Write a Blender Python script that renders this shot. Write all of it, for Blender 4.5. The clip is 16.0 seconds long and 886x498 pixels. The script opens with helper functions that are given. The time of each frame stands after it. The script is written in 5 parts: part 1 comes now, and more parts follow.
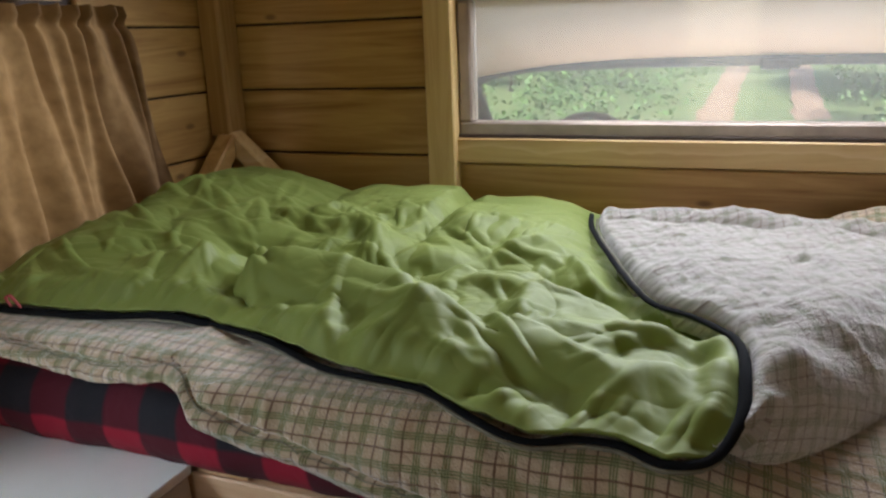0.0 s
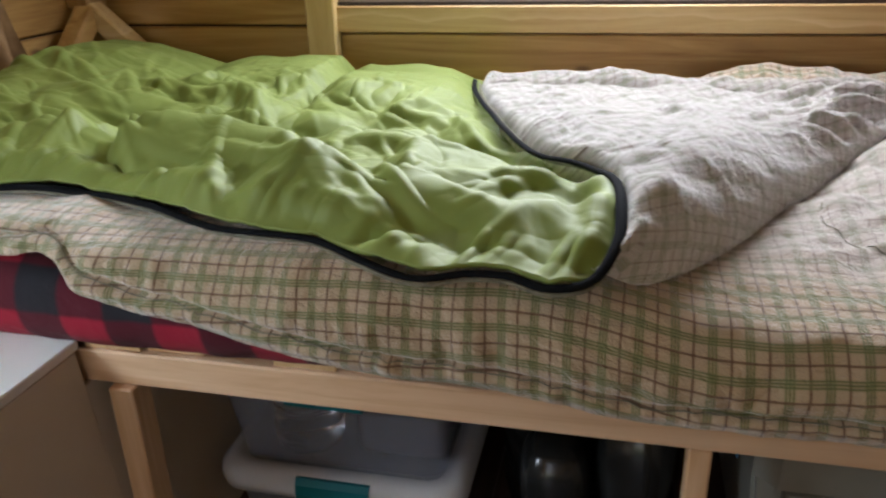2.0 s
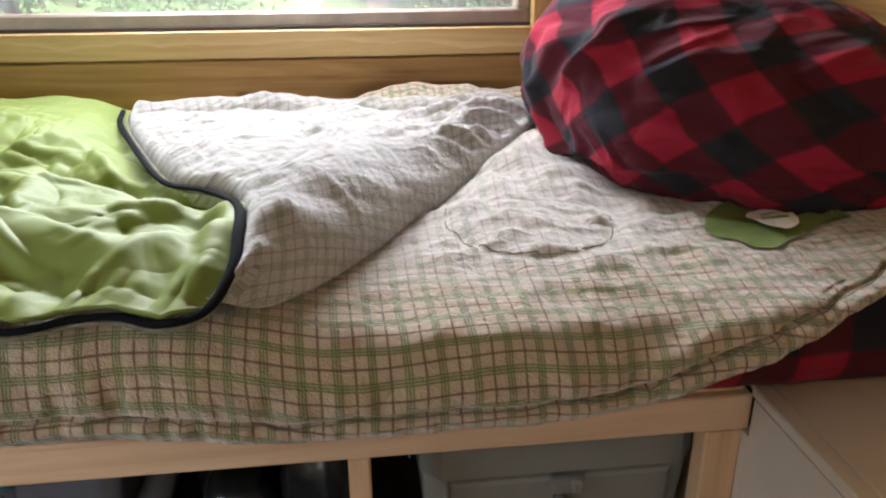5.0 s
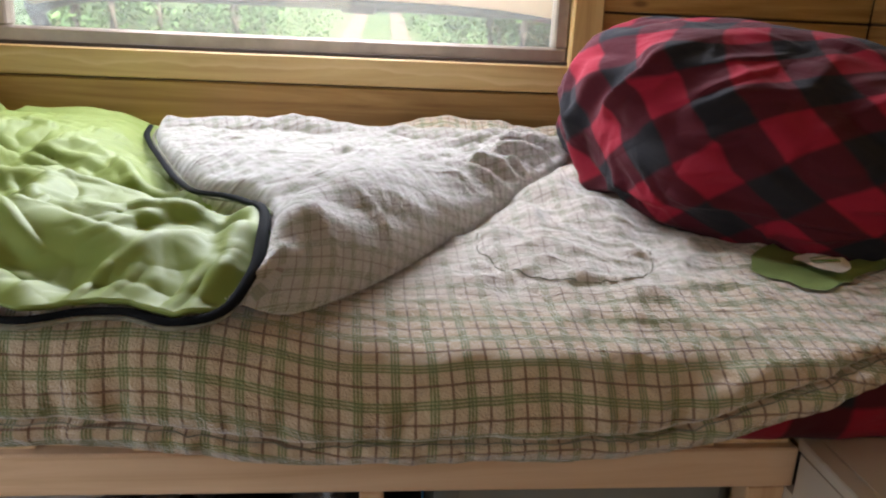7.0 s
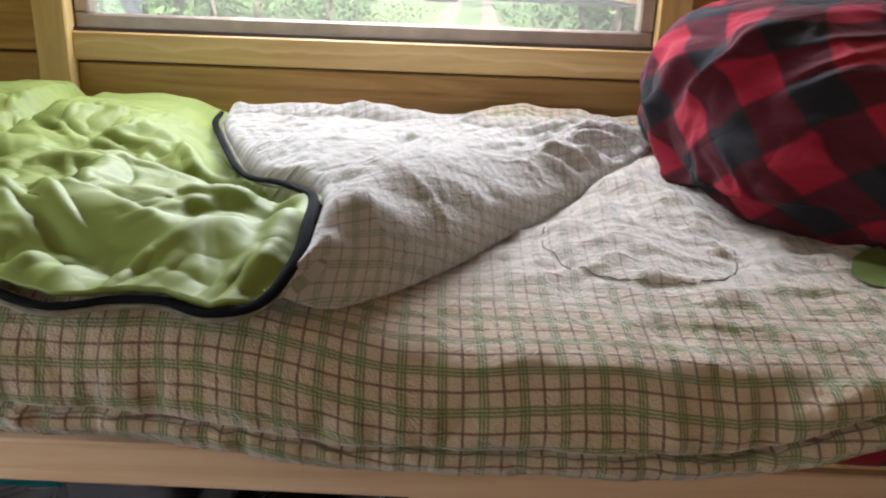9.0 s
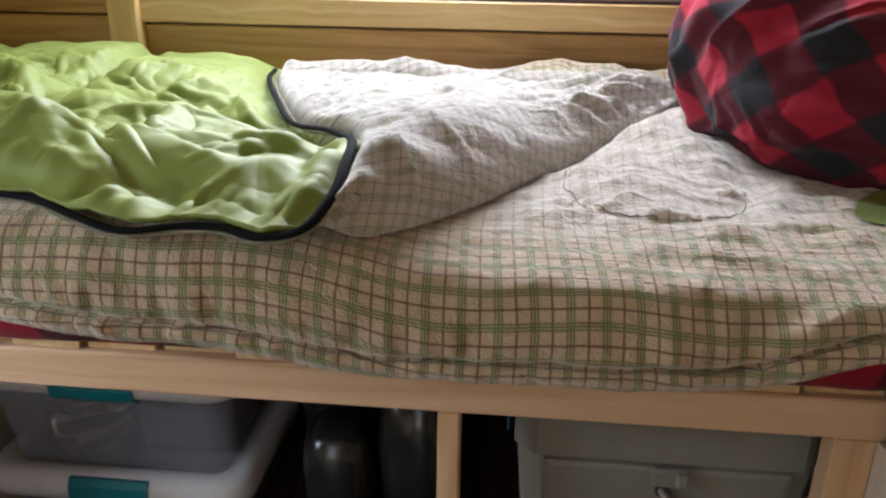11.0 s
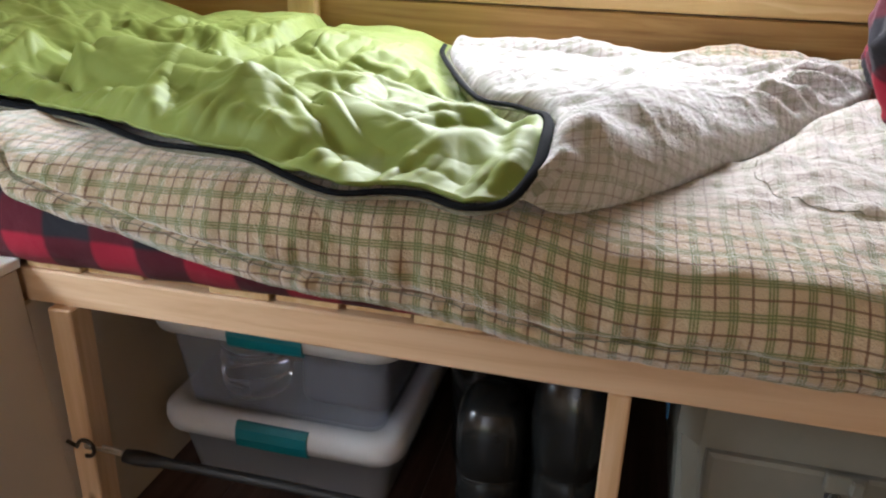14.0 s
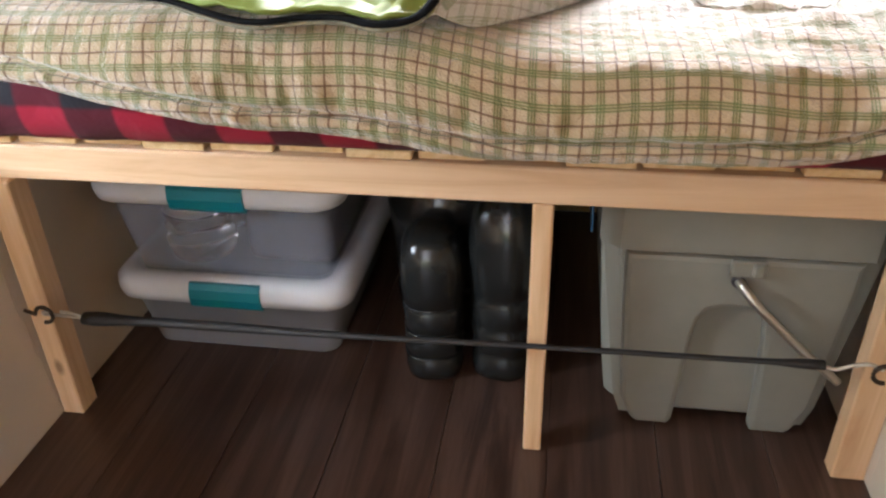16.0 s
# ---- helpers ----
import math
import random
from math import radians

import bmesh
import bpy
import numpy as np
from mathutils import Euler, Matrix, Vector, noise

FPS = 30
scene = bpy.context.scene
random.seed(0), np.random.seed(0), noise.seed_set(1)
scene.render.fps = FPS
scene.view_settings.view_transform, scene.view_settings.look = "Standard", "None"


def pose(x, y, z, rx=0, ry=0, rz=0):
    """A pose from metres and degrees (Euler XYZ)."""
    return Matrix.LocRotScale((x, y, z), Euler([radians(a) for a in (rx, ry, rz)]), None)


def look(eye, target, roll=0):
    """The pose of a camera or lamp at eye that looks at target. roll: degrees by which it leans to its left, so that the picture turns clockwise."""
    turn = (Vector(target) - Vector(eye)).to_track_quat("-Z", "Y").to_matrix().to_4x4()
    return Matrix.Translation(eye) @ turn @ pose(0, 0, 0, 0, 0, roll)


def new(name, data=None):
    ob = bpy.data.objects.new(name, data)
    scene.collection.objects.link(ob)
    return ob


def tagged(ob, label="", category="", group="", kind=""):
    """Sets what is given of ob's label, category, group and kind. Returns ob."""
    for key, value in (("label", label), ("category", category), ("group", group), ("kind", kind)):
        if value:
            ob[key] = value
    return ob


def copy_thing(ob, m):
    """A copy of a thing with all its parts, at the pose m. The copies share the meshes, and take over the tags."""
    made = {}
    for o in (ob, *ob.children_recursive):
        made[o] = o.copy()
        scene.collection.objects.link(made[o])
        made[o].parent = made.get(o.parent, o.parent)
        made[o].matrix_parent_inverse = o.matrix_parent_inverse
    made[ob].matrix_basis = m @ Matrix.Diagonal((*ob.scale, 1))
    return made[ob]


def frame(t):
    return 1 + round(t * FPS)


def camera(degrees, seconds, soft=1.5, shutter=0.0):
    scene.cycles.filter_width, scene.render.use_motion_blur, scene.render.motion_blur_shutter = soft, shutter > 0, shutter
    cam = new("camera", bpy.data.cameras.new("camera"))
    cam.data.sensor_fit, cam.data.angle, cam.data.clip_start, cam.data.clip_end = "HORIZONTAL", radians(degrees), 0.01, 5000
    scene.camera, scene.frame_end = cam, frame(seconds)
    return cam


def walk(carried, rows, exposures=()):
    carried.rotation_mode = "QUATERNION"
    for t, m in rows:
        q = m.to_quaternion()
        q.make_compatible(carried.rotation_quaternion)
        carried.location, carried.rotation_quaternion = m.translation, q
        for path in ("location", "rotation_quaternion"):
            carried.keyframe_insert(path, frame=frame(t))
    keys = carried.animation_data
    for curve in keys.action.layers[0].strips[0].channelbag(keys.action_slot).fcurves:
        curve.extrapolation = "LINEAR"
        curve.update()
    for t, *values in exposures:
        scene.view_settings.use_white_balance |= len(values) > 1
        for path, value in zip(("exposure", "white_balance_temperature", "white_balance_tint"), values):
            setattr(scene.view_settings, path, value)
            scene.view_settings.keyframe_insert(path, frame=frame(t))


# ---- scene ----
cam = camera(59.6, 16.0, soft=2.2, shutter=0.4)
PATH = [
    (0, (0.174, 0.188, 1.13), (-0.556, 1.973, 0.599), -2.2),
    (0.5, (0.166, 0.185, 1.103), (-0.518, 1.965, 0.499), -1.8),
    (1, (0.151, 0.179, 1.09), (-0.487, 1.943, 0.397), -1.8),
    (1.5, (0.157, 0.172, 1.078), (-0.403, 1.941, 0.331), -1.8),
    (2, (0.178, 0.163, 1.076), (-0.257, 1.95, 0.29), -1.7),
    (2.5, (0.211, 0.17, 1.072), (-0.09, 1.973, 0.262), -2.4),
    (3, (0.242, 0.176, 1.067), (0.082, 1.992, 0.245), -2.4),
    (3.5, (0.271, 0.173, 1.07), (0.251, 1.999, 0.254), -1.9),
    (4, (0.297, 0.17, 1.075), (0.411, 1.999, 0.275), -1.5),
    (4.5, (0.306, 0.171, 1.078), (0.5, 2.003, 0.3), -1.1),
    (7, (0.288, 0.206, 1.01), (0.482, 2.106, 0.415), 2.7),
    (7.5, (0.264, 0.245, 1.003), (0.342, 2.138, 0.361), 2.8),
    (8, (0.294, 0.256, 1.003), (0.328, 2.15, 0.364), 2.1),
    (8.5, (0.312, 0.272, 0.994), (0.322, 2.173, 0.375), 2.1),
    (11, (0.364, 0.168, 0.994), (0.191, 2.029, 0.283), 0.9),
    (11.5, (0.368, 0.189, 0.969), (0.218, 2.026, 0.191), 0.4),
    (12, (0.368, 0.182, 0.979), (0.2, 2.013, 0.192), 0.2),
    (12.5, (0.34, 0.17, 0.985), (0.107, 2.001, 0.215), 0.4),
    (13, (0.31, 0.161, 0.993), (-0.016, 1.982, 0.233), 1.0),
    (13.5, (0.281, 0.148, 0.993), (-0.119, 1.956, 0.238), 1.5),
    (14, (0.276, 0.139, 0.99), (-0.169, 1.934, 0.228), 1.8),
    (14.5, (0.271, 0.135, 0.988), (-0.185, 1.921, 0.212), 1.8),
    (15, (0.279, 0.116, 0.962), (-0.143, 1.878, 0.115), 0.7),
    (15.5, (0.296, 0.079, 0.939), (-0.053, 1.798, -0.022), -1.0),
    (16, (0.313, 0.055, 0.938), (0.033, 1.758, -0.072), -1.4),
]
EXPOSURE = [(0.0, 0.84), (1.0, 1.04), (2.0, 1.42), (3.0, 1.68), (4.5, 1.77), (7.0, 1.55), (8.5, 1.55), (11.0, 1.74), (12.5, 1.96), (14.5, 2.04), (15.2, 2.38), (16.0, 2.95)]
walk(cam, [(t, look(eye, target, roll)) for t, eye, target, roll in PATH], EXPOSURE)


# ---- light ----
world = bpy.data.worlds.new("sky")
scene.world = world
world.use_nodes = True
wn = world.node_tree.nodes
sky = wn.new("ShaderNodeTexSky")
sky.sky_type, sky.sun_disc = "NISHITA", False
sky.sun_elevation, sky.sun_rotation = radians(50), radians(135)
wn["Background"].inputs["Strength"].default_value = 0.15
world.node_tree.links.new(sky.outputs[0], wn["Background"].inputs[0])
sun = new("sun", bpy.data.lights.new("sun", "SUN"))
sun.data.energy, sun.data.angle, sun.data.color = 5.0, radians(0.5), (1.0, 0.95, 0.88)
sun.matrix_world = look((25, -25, 42), (0, 0, 0))


def area_lamp(name, eye, target, w, h, watts, color):
    lamp = new(name, bpy.data.lights.new(name, "AREA"))
    lamp.data.shape, lamp.data.size, lamp.data.size_y = "RECTANGLE", w, h
    lamp.data.energy, lamp.data.color = watts, color
    lamp.matrix_world = look(eye, target)
    return lamp


area_lamp("window_daylight", (0.12, 2.02, 1.31), (0.16, 1.40, 0.74), 1.10, 0.12, 1.8, (0.93, 0.93, 1.0))
# added lamp in an unseen opening above the window, brightens the bed
area_lamp("upper_window_daylight", (0.12, 1.875, 1.42), (0.14, 1.22, 0.70), 0.80, 0.26, 9.4, (0.87, 0.90, 1.0)).data.spread = radians(165)
area_lamp("door_daylight", (-0.03, -1.16, 1.05), (-0.4, 1.3, 0.5), 0.38, 1.5, 1.05, (1.0, 0.74, 0.52))
# added fill before the closed west wall, aimed at the bag's left end
area_lamp("west_daylight", (-1.085, 0.52, 0.93), (-0.52, 0.90, 0.58), 0.50, 0.34, 1.5, (0.76, 0.88, 1.0)).data.spread = radians(95)
# added lamp below the line of sight, brightens the headliner from underneath
area_lamp("windshield_daylight", (0.12, 2.98, 0.66), (0.12, 2.70, 1.2), 1.5, 0.30, 2.4, (1.0, 0.95, 0.88))
area_lamp("side_daylight", (-1.26, 1.12, 0.97), (0.0, 1.12, 0.9), 0.56, 0.40, 1.8, (1.0, 0.97, 0.92))


# ---- materials ----
def mat(name, rough=0.6, metal=0.0):
    m = bpy.data.materials.new(name)
    m.use_nodes = True
    nt = m.node_tree
    b = nt.nodes["Principled BSDF"]
    b.inputs["Roughness"].default_value, b.inputs["Metallic"].default_value = rough, metal
    return m, nt, b


def ramp(nt, fac, stops):
    n = nt.nodes.new("ShaderNodeValToRGB")
    e = n.color_ramp.elements
    while len(e) < len(stops):
        e.new(0.5)
    for i, (p, c) in enumerate(stops):
        e[i].position, e[i].color = p, (*c, 1.0)
    nt.links.new(fac, n.inputs[0])
    return n.outputs[0]


def mapped(nt, scale, source="Object", vary=0.0):
    co = nt.nodes.new("ShaderNodeTexCoord")
    mp = nt.nodes.new("ShaderNodeMapping")
    mp.inputs["Scale"].default_value = scale
    nt.links.new(co.outputs[source], mp.inputs["Vector"])
    if vary:
        info = nt.nodes.new("ShaderNodeObjectInfo")
        mul = nt.nodes.new("ShaderNodeMath")
        mul.operation = "MULTIPLY"
        mul.inputs[1].default_value = vary
        nt.links.new(info.outputs["Random"], mul.inputs[0])
        com = nt.nodes.new("ShaderNodeCombineXYZ")
        for i in range(3):
            nt.links.new(mul.outputs[0], com.inputs[i])
        nt.links.new(com.outputs[0], mp.inputs["Location"])
    return mp.outputs[0]


def mix(nt, fac, a, b, mode="MIX"):
    n = nt.nodes.new("ShaderNodeMix")
    n.data_type, n.blend_type = "RGBA", mode
    for sock, v in ((n.inputs[0], fac), (n.inputs[6], a), (n.inputs[7], b)):
        if isinstance(v, bpy.types.NodeSocket):
            nt.links.new(v, sock)
        elif isinstance(v, (int, float)):
            sock.default_value = v
        else:
            sock.default_value = (*v, 1.0)
    return n.outputs[2]


def math_node(nt, op, a, b=None, c=None):
    n = nt.nodes.new("ShaderNodeMath")
    n.operation = op
    for i, v in enumerate((a, b, c)):
        if isinstance(v, bpy.types.NodeSocket):
            nt.links.new(v, n.inputs[i])
        elif v is not None:
            n.inputs[i].default_value = v
    return n.outputs[0]


def bump(nt, b, height, strength=0.3, distance=0.002):
    n = nt.nodes.new("ShaderNodeBump")
    n.inputs["Strength"].default_value, n.inputs["Distance"].default_value = strength, distance
    nt.links.new(height, n.inputs["Height"])
    nt.links.new(n.outputs[0], b.inputs["Normal"])


def tex(nt, vec, scale, detail=4.0, rough=0.55, distort=0.0):
    n = nt.nodes.new("ShaderNodeTexNoise")
    n.inputs["Scale"].default_value, n.inputs["Detail"].default_value = scale, detail
    n.inputs["Roughness"].default_value, n.inputs["Distortion"].default_value = rough, distort
    nt.links.new(vec, n.inputs["Vector"])
    return n.outputs["Fac"]


def wood(name, dark, mid, light, axis, rough=0.55, knots=True, coat=0.0, across=2):
    """Softwood whose grain runs along one axis of its object."""
    m, nt, b = mat(name, rough)
    s = [9.0, 9.0, 9.0]
    s[axis] = 0.55
    v = mapped(nt, s, vary=37.0)
    grain = tex(nt, v, 2.2, 5.0, 0.6, 1.6)
    fine = [160.0, 160.0, 160.0]
    fine[axis] = 5.0
    fib = tex(nt, mapped(nt, fine, vary=11.0), 1.0, 3.0)
    col = ramp(nt, grain, [(0.28, dark), (0.47, mid), (0.62, light), (0.8, mid)])
    col = mix(nt, math_node(nt, "MULTIPLY", fib, 0.30), col, dark)
    if knots:
        ks = [6.5, 6.5, 6.5]
        ks[axis] = 3.0
        sep = nt.nodes.new("ShaderNodeSeparateXYZ")
        nt.links.new(mapped(nt, ks, vary=23.0), sep.inputs[0])
        com = nt.nodes.new("ShaderNodeCombineXYZ")
        nt.links.new(sep.outputs[axis], com.inputs[0])
        nt.links.new(sep.outputs[across], com.inputs[1])
        vo = nt.nodes.new("ShaderNodeTexVoronoi")
        vo.voronoi_dimensions = "2D"
        vo.inputs["Scale"].default_value = 1.0
        nt.links.new(com.outputs[0], vo.inputs["Vector"])
        k = ramp(nt, vo.outputs["Distance"], [(0.025, (1, 1, 1)), (0.065, (0, 0, 0))])
        pick = nt.nodes.new("ShaderNodeSeparateColor")
        nt.links.new(vo.outputs["Color"], pick.inputs[0])
        k = math_node(nt, "MULTIPLY", k, math_node(nt, "GREATER_THAN", pick.outputs[0], 0.45))
        col = mix(nt, math_node(nt, "MULTIPLY", k, 0.7), col, (0.10, 0.042, 0.014))
    nt.links.new(col, b.inputs["Base Color"])
    b.inputs["Coat Weight"].default_value = coat
    bump(nt, b, fib, 0.25, 0.0015)
    return m


def plain(name, color, rough=0.5, metal=0.0, vary=0.12, scale=14.0, relief=0.1):
    m, nt, b = mat(name, rough, metal)
    v = mapped(nt, (1, 1, 1))
    n1 = tex(nt, v, scale, 5.0, 0.6)
    dark = tuple(c * (1 - 2 * vary) for c in color)
    light = tuple(min(1.0, c * (1 + vary)) for c in color)
    col = ramp(nt, n1, [(0.3, dark), (0.7, light)])
    nt.links.new(col, b.inputs["Base Color"])
    n2 = tex(nt, v, scale * 22, 2.0)
    rr = nt.nodes.new("ShaderNodeMapRange")
    rr.inputs["To Min"].default_value, rr.inputs["To Max"].default_value = max(0.02, rough - 0.08), min(1.0, rough + 0.1)
    nt.links.new(n1, rr.inputs["Value"])
    nt.links.new(rr.outputs[0], b.inputs["Roughness"])
    bump(nt, b, n2, relief, 0.001)
    return m


def stripe(nt, coord, pitch, offset, half):
    """1 within half metres of the lines at offset plus multiples of pitch."""
    a = math_node(nt, "ADD", coord, 40 * pitch - offset + pitch / 2)
    a = math_node(nt, "FLOORED_MODULO", a, pitch)
    a = math_node(nt, "ABSOLUTE", math_node(nt, "SUBTRACT", a, pitch / 2))
    r = nt.nodes.new("ShaderNodeMapRange")
    r.inputs["From Min"].default_value, r.inputs["From Max"].default_value = half + min(0.003, half * 0.3), half - min(0.003, half * 0.3)
    nt.links.new(a, r.inputs["Value"])
    return r.outputs[0]


def cloth_coords(nt, wobble=0.004):
    co = nt.nodes.new("ShaderNodeTexCoord")
    n = nt.nodes.new("ShaderNodeTexNoise")
    n.inputs["Scale"].default_value, n.inputs["Detail"].default_value = 9.0, 2.0
    nt.links.new(co.outputs["UV"], n.inputs["Vector"])
    sub = nt.nodes.new("ShaderNodeVectorMath")
    sub.operation = "MULTIPLY_ADD"
    nt.links.new(n.outputs["Color"], sub.inputs[0])
    sub.inputs[1].default_value = (wobble * 2, wobble * 2, 0)
    nt.links.new(co.outputs["UV"], sub.inputs[2])
    sep = nt.nodes.new("ShaderNodeSeparateXYZ")
    nt.links.new(sub.outputs[0], sep.inputs[0])
    return sub.outputs[0], sep.outputs[0], sep.outputs[1]


def creases(nt, vec, scale, squash, turn, distort=1.0):
    """Crisp fold lines at mixed heights, for relief."""
    n = nt.nodes.new("ShaderNodeMapping")
    n.inputs["Scale"].default_value = (squash, 1.0, 1.0)
    n.inputs["Rotation"].default_value = (0, 0, turn)
    nt.links.new(vec, n.inputs["Vector"])
    a = math_node(nt, "ABSOLUTE", math_node(nt, "SUBTRACT", tex(nt, n.outputs[0], scale, 1.5, 0.45, distort), 0.5))
    return math_node(nt, "MULTIPLY", a, 4.0)


def plaid_cloth(name, low, high, ink, lit_patch=None):
    """Cotton flannel with triple green and single brown lines."""
    m, nt, b = mat(name, 0.92)
    vec, u, v = cloth_coords(nt)
    base = ramp(nt, tex(nt, vec, 10.0, 4.0), [(0.3, low), (0.7, high)])
    weave = tex(nt, vec, 420.0, 2.0)
    col = mix(nt, math_node(nt, "MULTIPLY", weave, 0.3), base, tuple(0.72 * c for c in low))
    keep = 1.0
    if lit_patch:
        # window light painted in, lines fainter: centre and half widths on the cloth
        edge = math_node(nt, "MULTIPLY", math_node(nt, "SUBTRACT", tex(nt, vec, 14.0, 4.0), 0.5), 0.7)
        a = math_node(nt, "POWER", math_node(nt, "ABSOLUTE", math_node(nt, "DIVIDE", math_node(nt, "SUBTRACT", u, lit_patch[0]), lit_patch[2])), 3.0)
        b2 = math_node(nt, "POWER", math_node(nt, "ABSOLUTE", math_node(nt, "DIVIDE", math_node(nt, "SUBTRACT", v, lit_patch[1]), lit_patch[3])), 3.0)
        lit_mask = ramp(nt, math_node(nt, "ADD", math_node(nt, "ADD", a, b2), edge), [(0.45, (1, 1, 1)), (0.95, (0, 0, 0))])
        col = mix(nt, math_node(nt, "MULTIPLY", lit_mask, 0.6), col, (0.56, 0.54, 0.53))
        keep = math_node(nt, "SUBTRACT", 1.0, math_node(nt, "MULTIPLY", lit_mask, 0.55))
    pitch = 0.0357
    for c in (u, v):
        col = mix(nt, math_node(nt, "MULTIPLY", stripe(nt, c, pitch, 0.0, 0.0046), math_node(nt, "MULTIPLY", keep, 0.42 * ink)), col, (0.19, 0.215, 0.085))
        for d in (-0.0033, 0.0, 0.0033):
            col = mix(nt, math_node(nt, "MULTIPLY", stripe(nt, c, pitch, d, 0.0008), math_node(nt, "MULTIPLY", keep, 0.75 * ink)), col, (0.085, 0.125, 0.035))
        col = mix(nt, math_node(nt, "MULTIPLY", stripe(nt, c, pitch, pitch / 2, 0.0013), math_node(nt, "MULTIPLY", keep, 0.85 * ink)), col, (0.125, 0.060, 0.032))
    nt.links.new(col, b.inputs["Base Color"])
    crinkle = math_node(nt, "ADD", tex(nt, vec, 60.0, 4.0, 0.6, 0.8), math_node(nt, "MULTIPLY", weave, 0.35))
    b.inputs["Sheen Weight"].default_value, b.inputs["Sheen Roughness"].default_value = 0.8, 0.45
    crinkle = math_node(nt, "SUBTRACT", crinkle, math_node(nt, "MULTIPLY", creases(nt, vec, 16.0, 0.45, 0.9, 0.6), 0.55))
    crinkle = math_node(nt, "SUBTRACT", crinkle, math_node(nt, "MULTIPLY", creases(nt, vec, 30.0, 0.5, -0.4, 0.6), 0.25))
    bump(nt, b, crinkle, 1.0, 0.0065)
    return m


def check_cloth():
    """Red and black buffalo check, with the half-tone where both cross."""
    m, nt, b = mat("buffalo_check", 0.95)
    b.inputs["Specular IOR Level"].default_value = 0.2
    b.inputs["Sheen Weight"].default_value, b.inputs["Sheen Roughness"].default_value = 0.04, 0.5
    vec, u, v = cloth_coords(nt, 0.003)
    wu = stripe(nt, u, 0.142, 0.0, 0.0355)
    wv = stripe(nt, v, 0.142, 0.0, 0.0355)
    both = math_node(nt, "MULTIPLY", math_node(nt, "ADD", wu, wv), 0.5)
    col = ramp(nt, both, [(0.0, (0.30, 0.013, 0.033)), (0.5, (0.080, 0.010, 0.018)), (1.0, (0.016, 0.018, 0.023))])
    weave = tex(nt, vec, 600.0, 2.0)
    col = mix(nt, math_node(nt, "MULTIPLY", weave, 0.25), col, (0.03, 0.01, 0.012))
    nt.links.new(col, b.inputs["Base Color"])
    bump(nt, b, math_node(nt, "ADD", tex(nt, vec, 11.0, 3.0, 0.5, 0.8), math_node(nt, "ADD", math_node(nt, "MULTIPLY", weave, 0.05), math_node(nt, "MULTIPLY", creases(nt, vec, 8.0, 0.45, 0.7), 0.45))), 0.7, 0.011)
    return m


def nylon_cloth():
    """Crumpled apple-green taffeta."""
    m, nt, b = mat("green_taffeta", 0.58)
    b.inputs["Specular IOR Level"].default_value = 0.35
    vec, u, v = cloth_coords(nt, 0.0)
    col = ramp(nt, tex(nt, vec, 7.0, 4.0), [(0.3, (0.164, 0.212, 0.044)), (0.7, (0.215, 0.273, 0.067))])
    nt.links.new(col, b.inputs["Base Color"])
    folds = math_node(nt, "ADD", creases(nt, vec, 7.0, 0.6, 0.35), math_node(nt, "MULTIPLY", creases(nt, vec, 15.0, 0.7, -0.5), 0.45))
    folds = math_node(nt, "ADD", folds, math_node(nt, "MULTIPLY", creases(nt, vec, 9.0, 0.5, 1.2), 0.5))
    bump(nt, b, folds, 0.5, 0.006)
    return m


def burlap_cloth():
    m, nt, b = mat("burlap", 0.9)
    vec, u, v = cloth_coords(nt, 0.001)
    th = math_node(nt, "MAXIMUM", stripe(nt, u, 0.0032, 0.0, 0.0011), stripe(nt, v, 0.0032, 0.0, 0.0011))
    col = ramp(nt, tex(nt, vec, 30.0, 4.0), [(0.3, (0.20, 0.118, 0.052)), (0.7, (0.30, 0.185, 0.088))])
    nt.links.new(col, b.inputs["Base Color"])
    tr = nt.nodes.new("ShaderNodeBsdfTranslucent")
    nt.links.new(col, tr.inputs["Color"])
    ms = nt.nodes.new("ShaderNodeMixShader")
    ms.inputs[0].default_value = 0.28
    out = nt.nodes["Material Output"]
    nt.links.new(b.outputs[0], ms.inputs[1])
    nt.links.new(tr.outputs[0], ms.inputs[2])
    nt.links.new(ms.outputs[0], out.inputs[0])
    bump(nt, b, th, 0.5, 0.001)
    return m


def glass(name, color=(1, 1, 1), rough=0.0):
    m, nt, b = mat(name, rough)
    b.inputs["Base Color"].default_value = (*color, 1)
    b.inputs["Transmission Weight"].default_value, b.inputs["IOR"].default_value = 1.0, 1.45
    return m


def frosted(name, color, rough, clear):
    """Cloudy moulded plastic: part of the light goes straight through."""
    m, nt, b = mat(name, rough)
    b.inputs["Base Color"].default_value = (*color, 1)
    bump(nt, b, tex(nt, mapped(nt, (1, 1, 1)), 40.0), 0.1, 0.001)
    tr = nt.nodes.new("ShaderNodeBsdfTransparent")
    tr.inputs[0].default_value = (0.93, 0.94, 0.97, 1)
    ms = nt.nodes.new("ShaderNodeMixShader")
    ms.inputs[0].default_value = clear
    nt.links.new(b.outputs[0], ms.inputs[1])
    nt.links.new(tr.outputs[0], ms.inputs[2])
    nt.links.new(ms.outputs[0], nt.nodes["Material Output"].inputs[0])
    return m


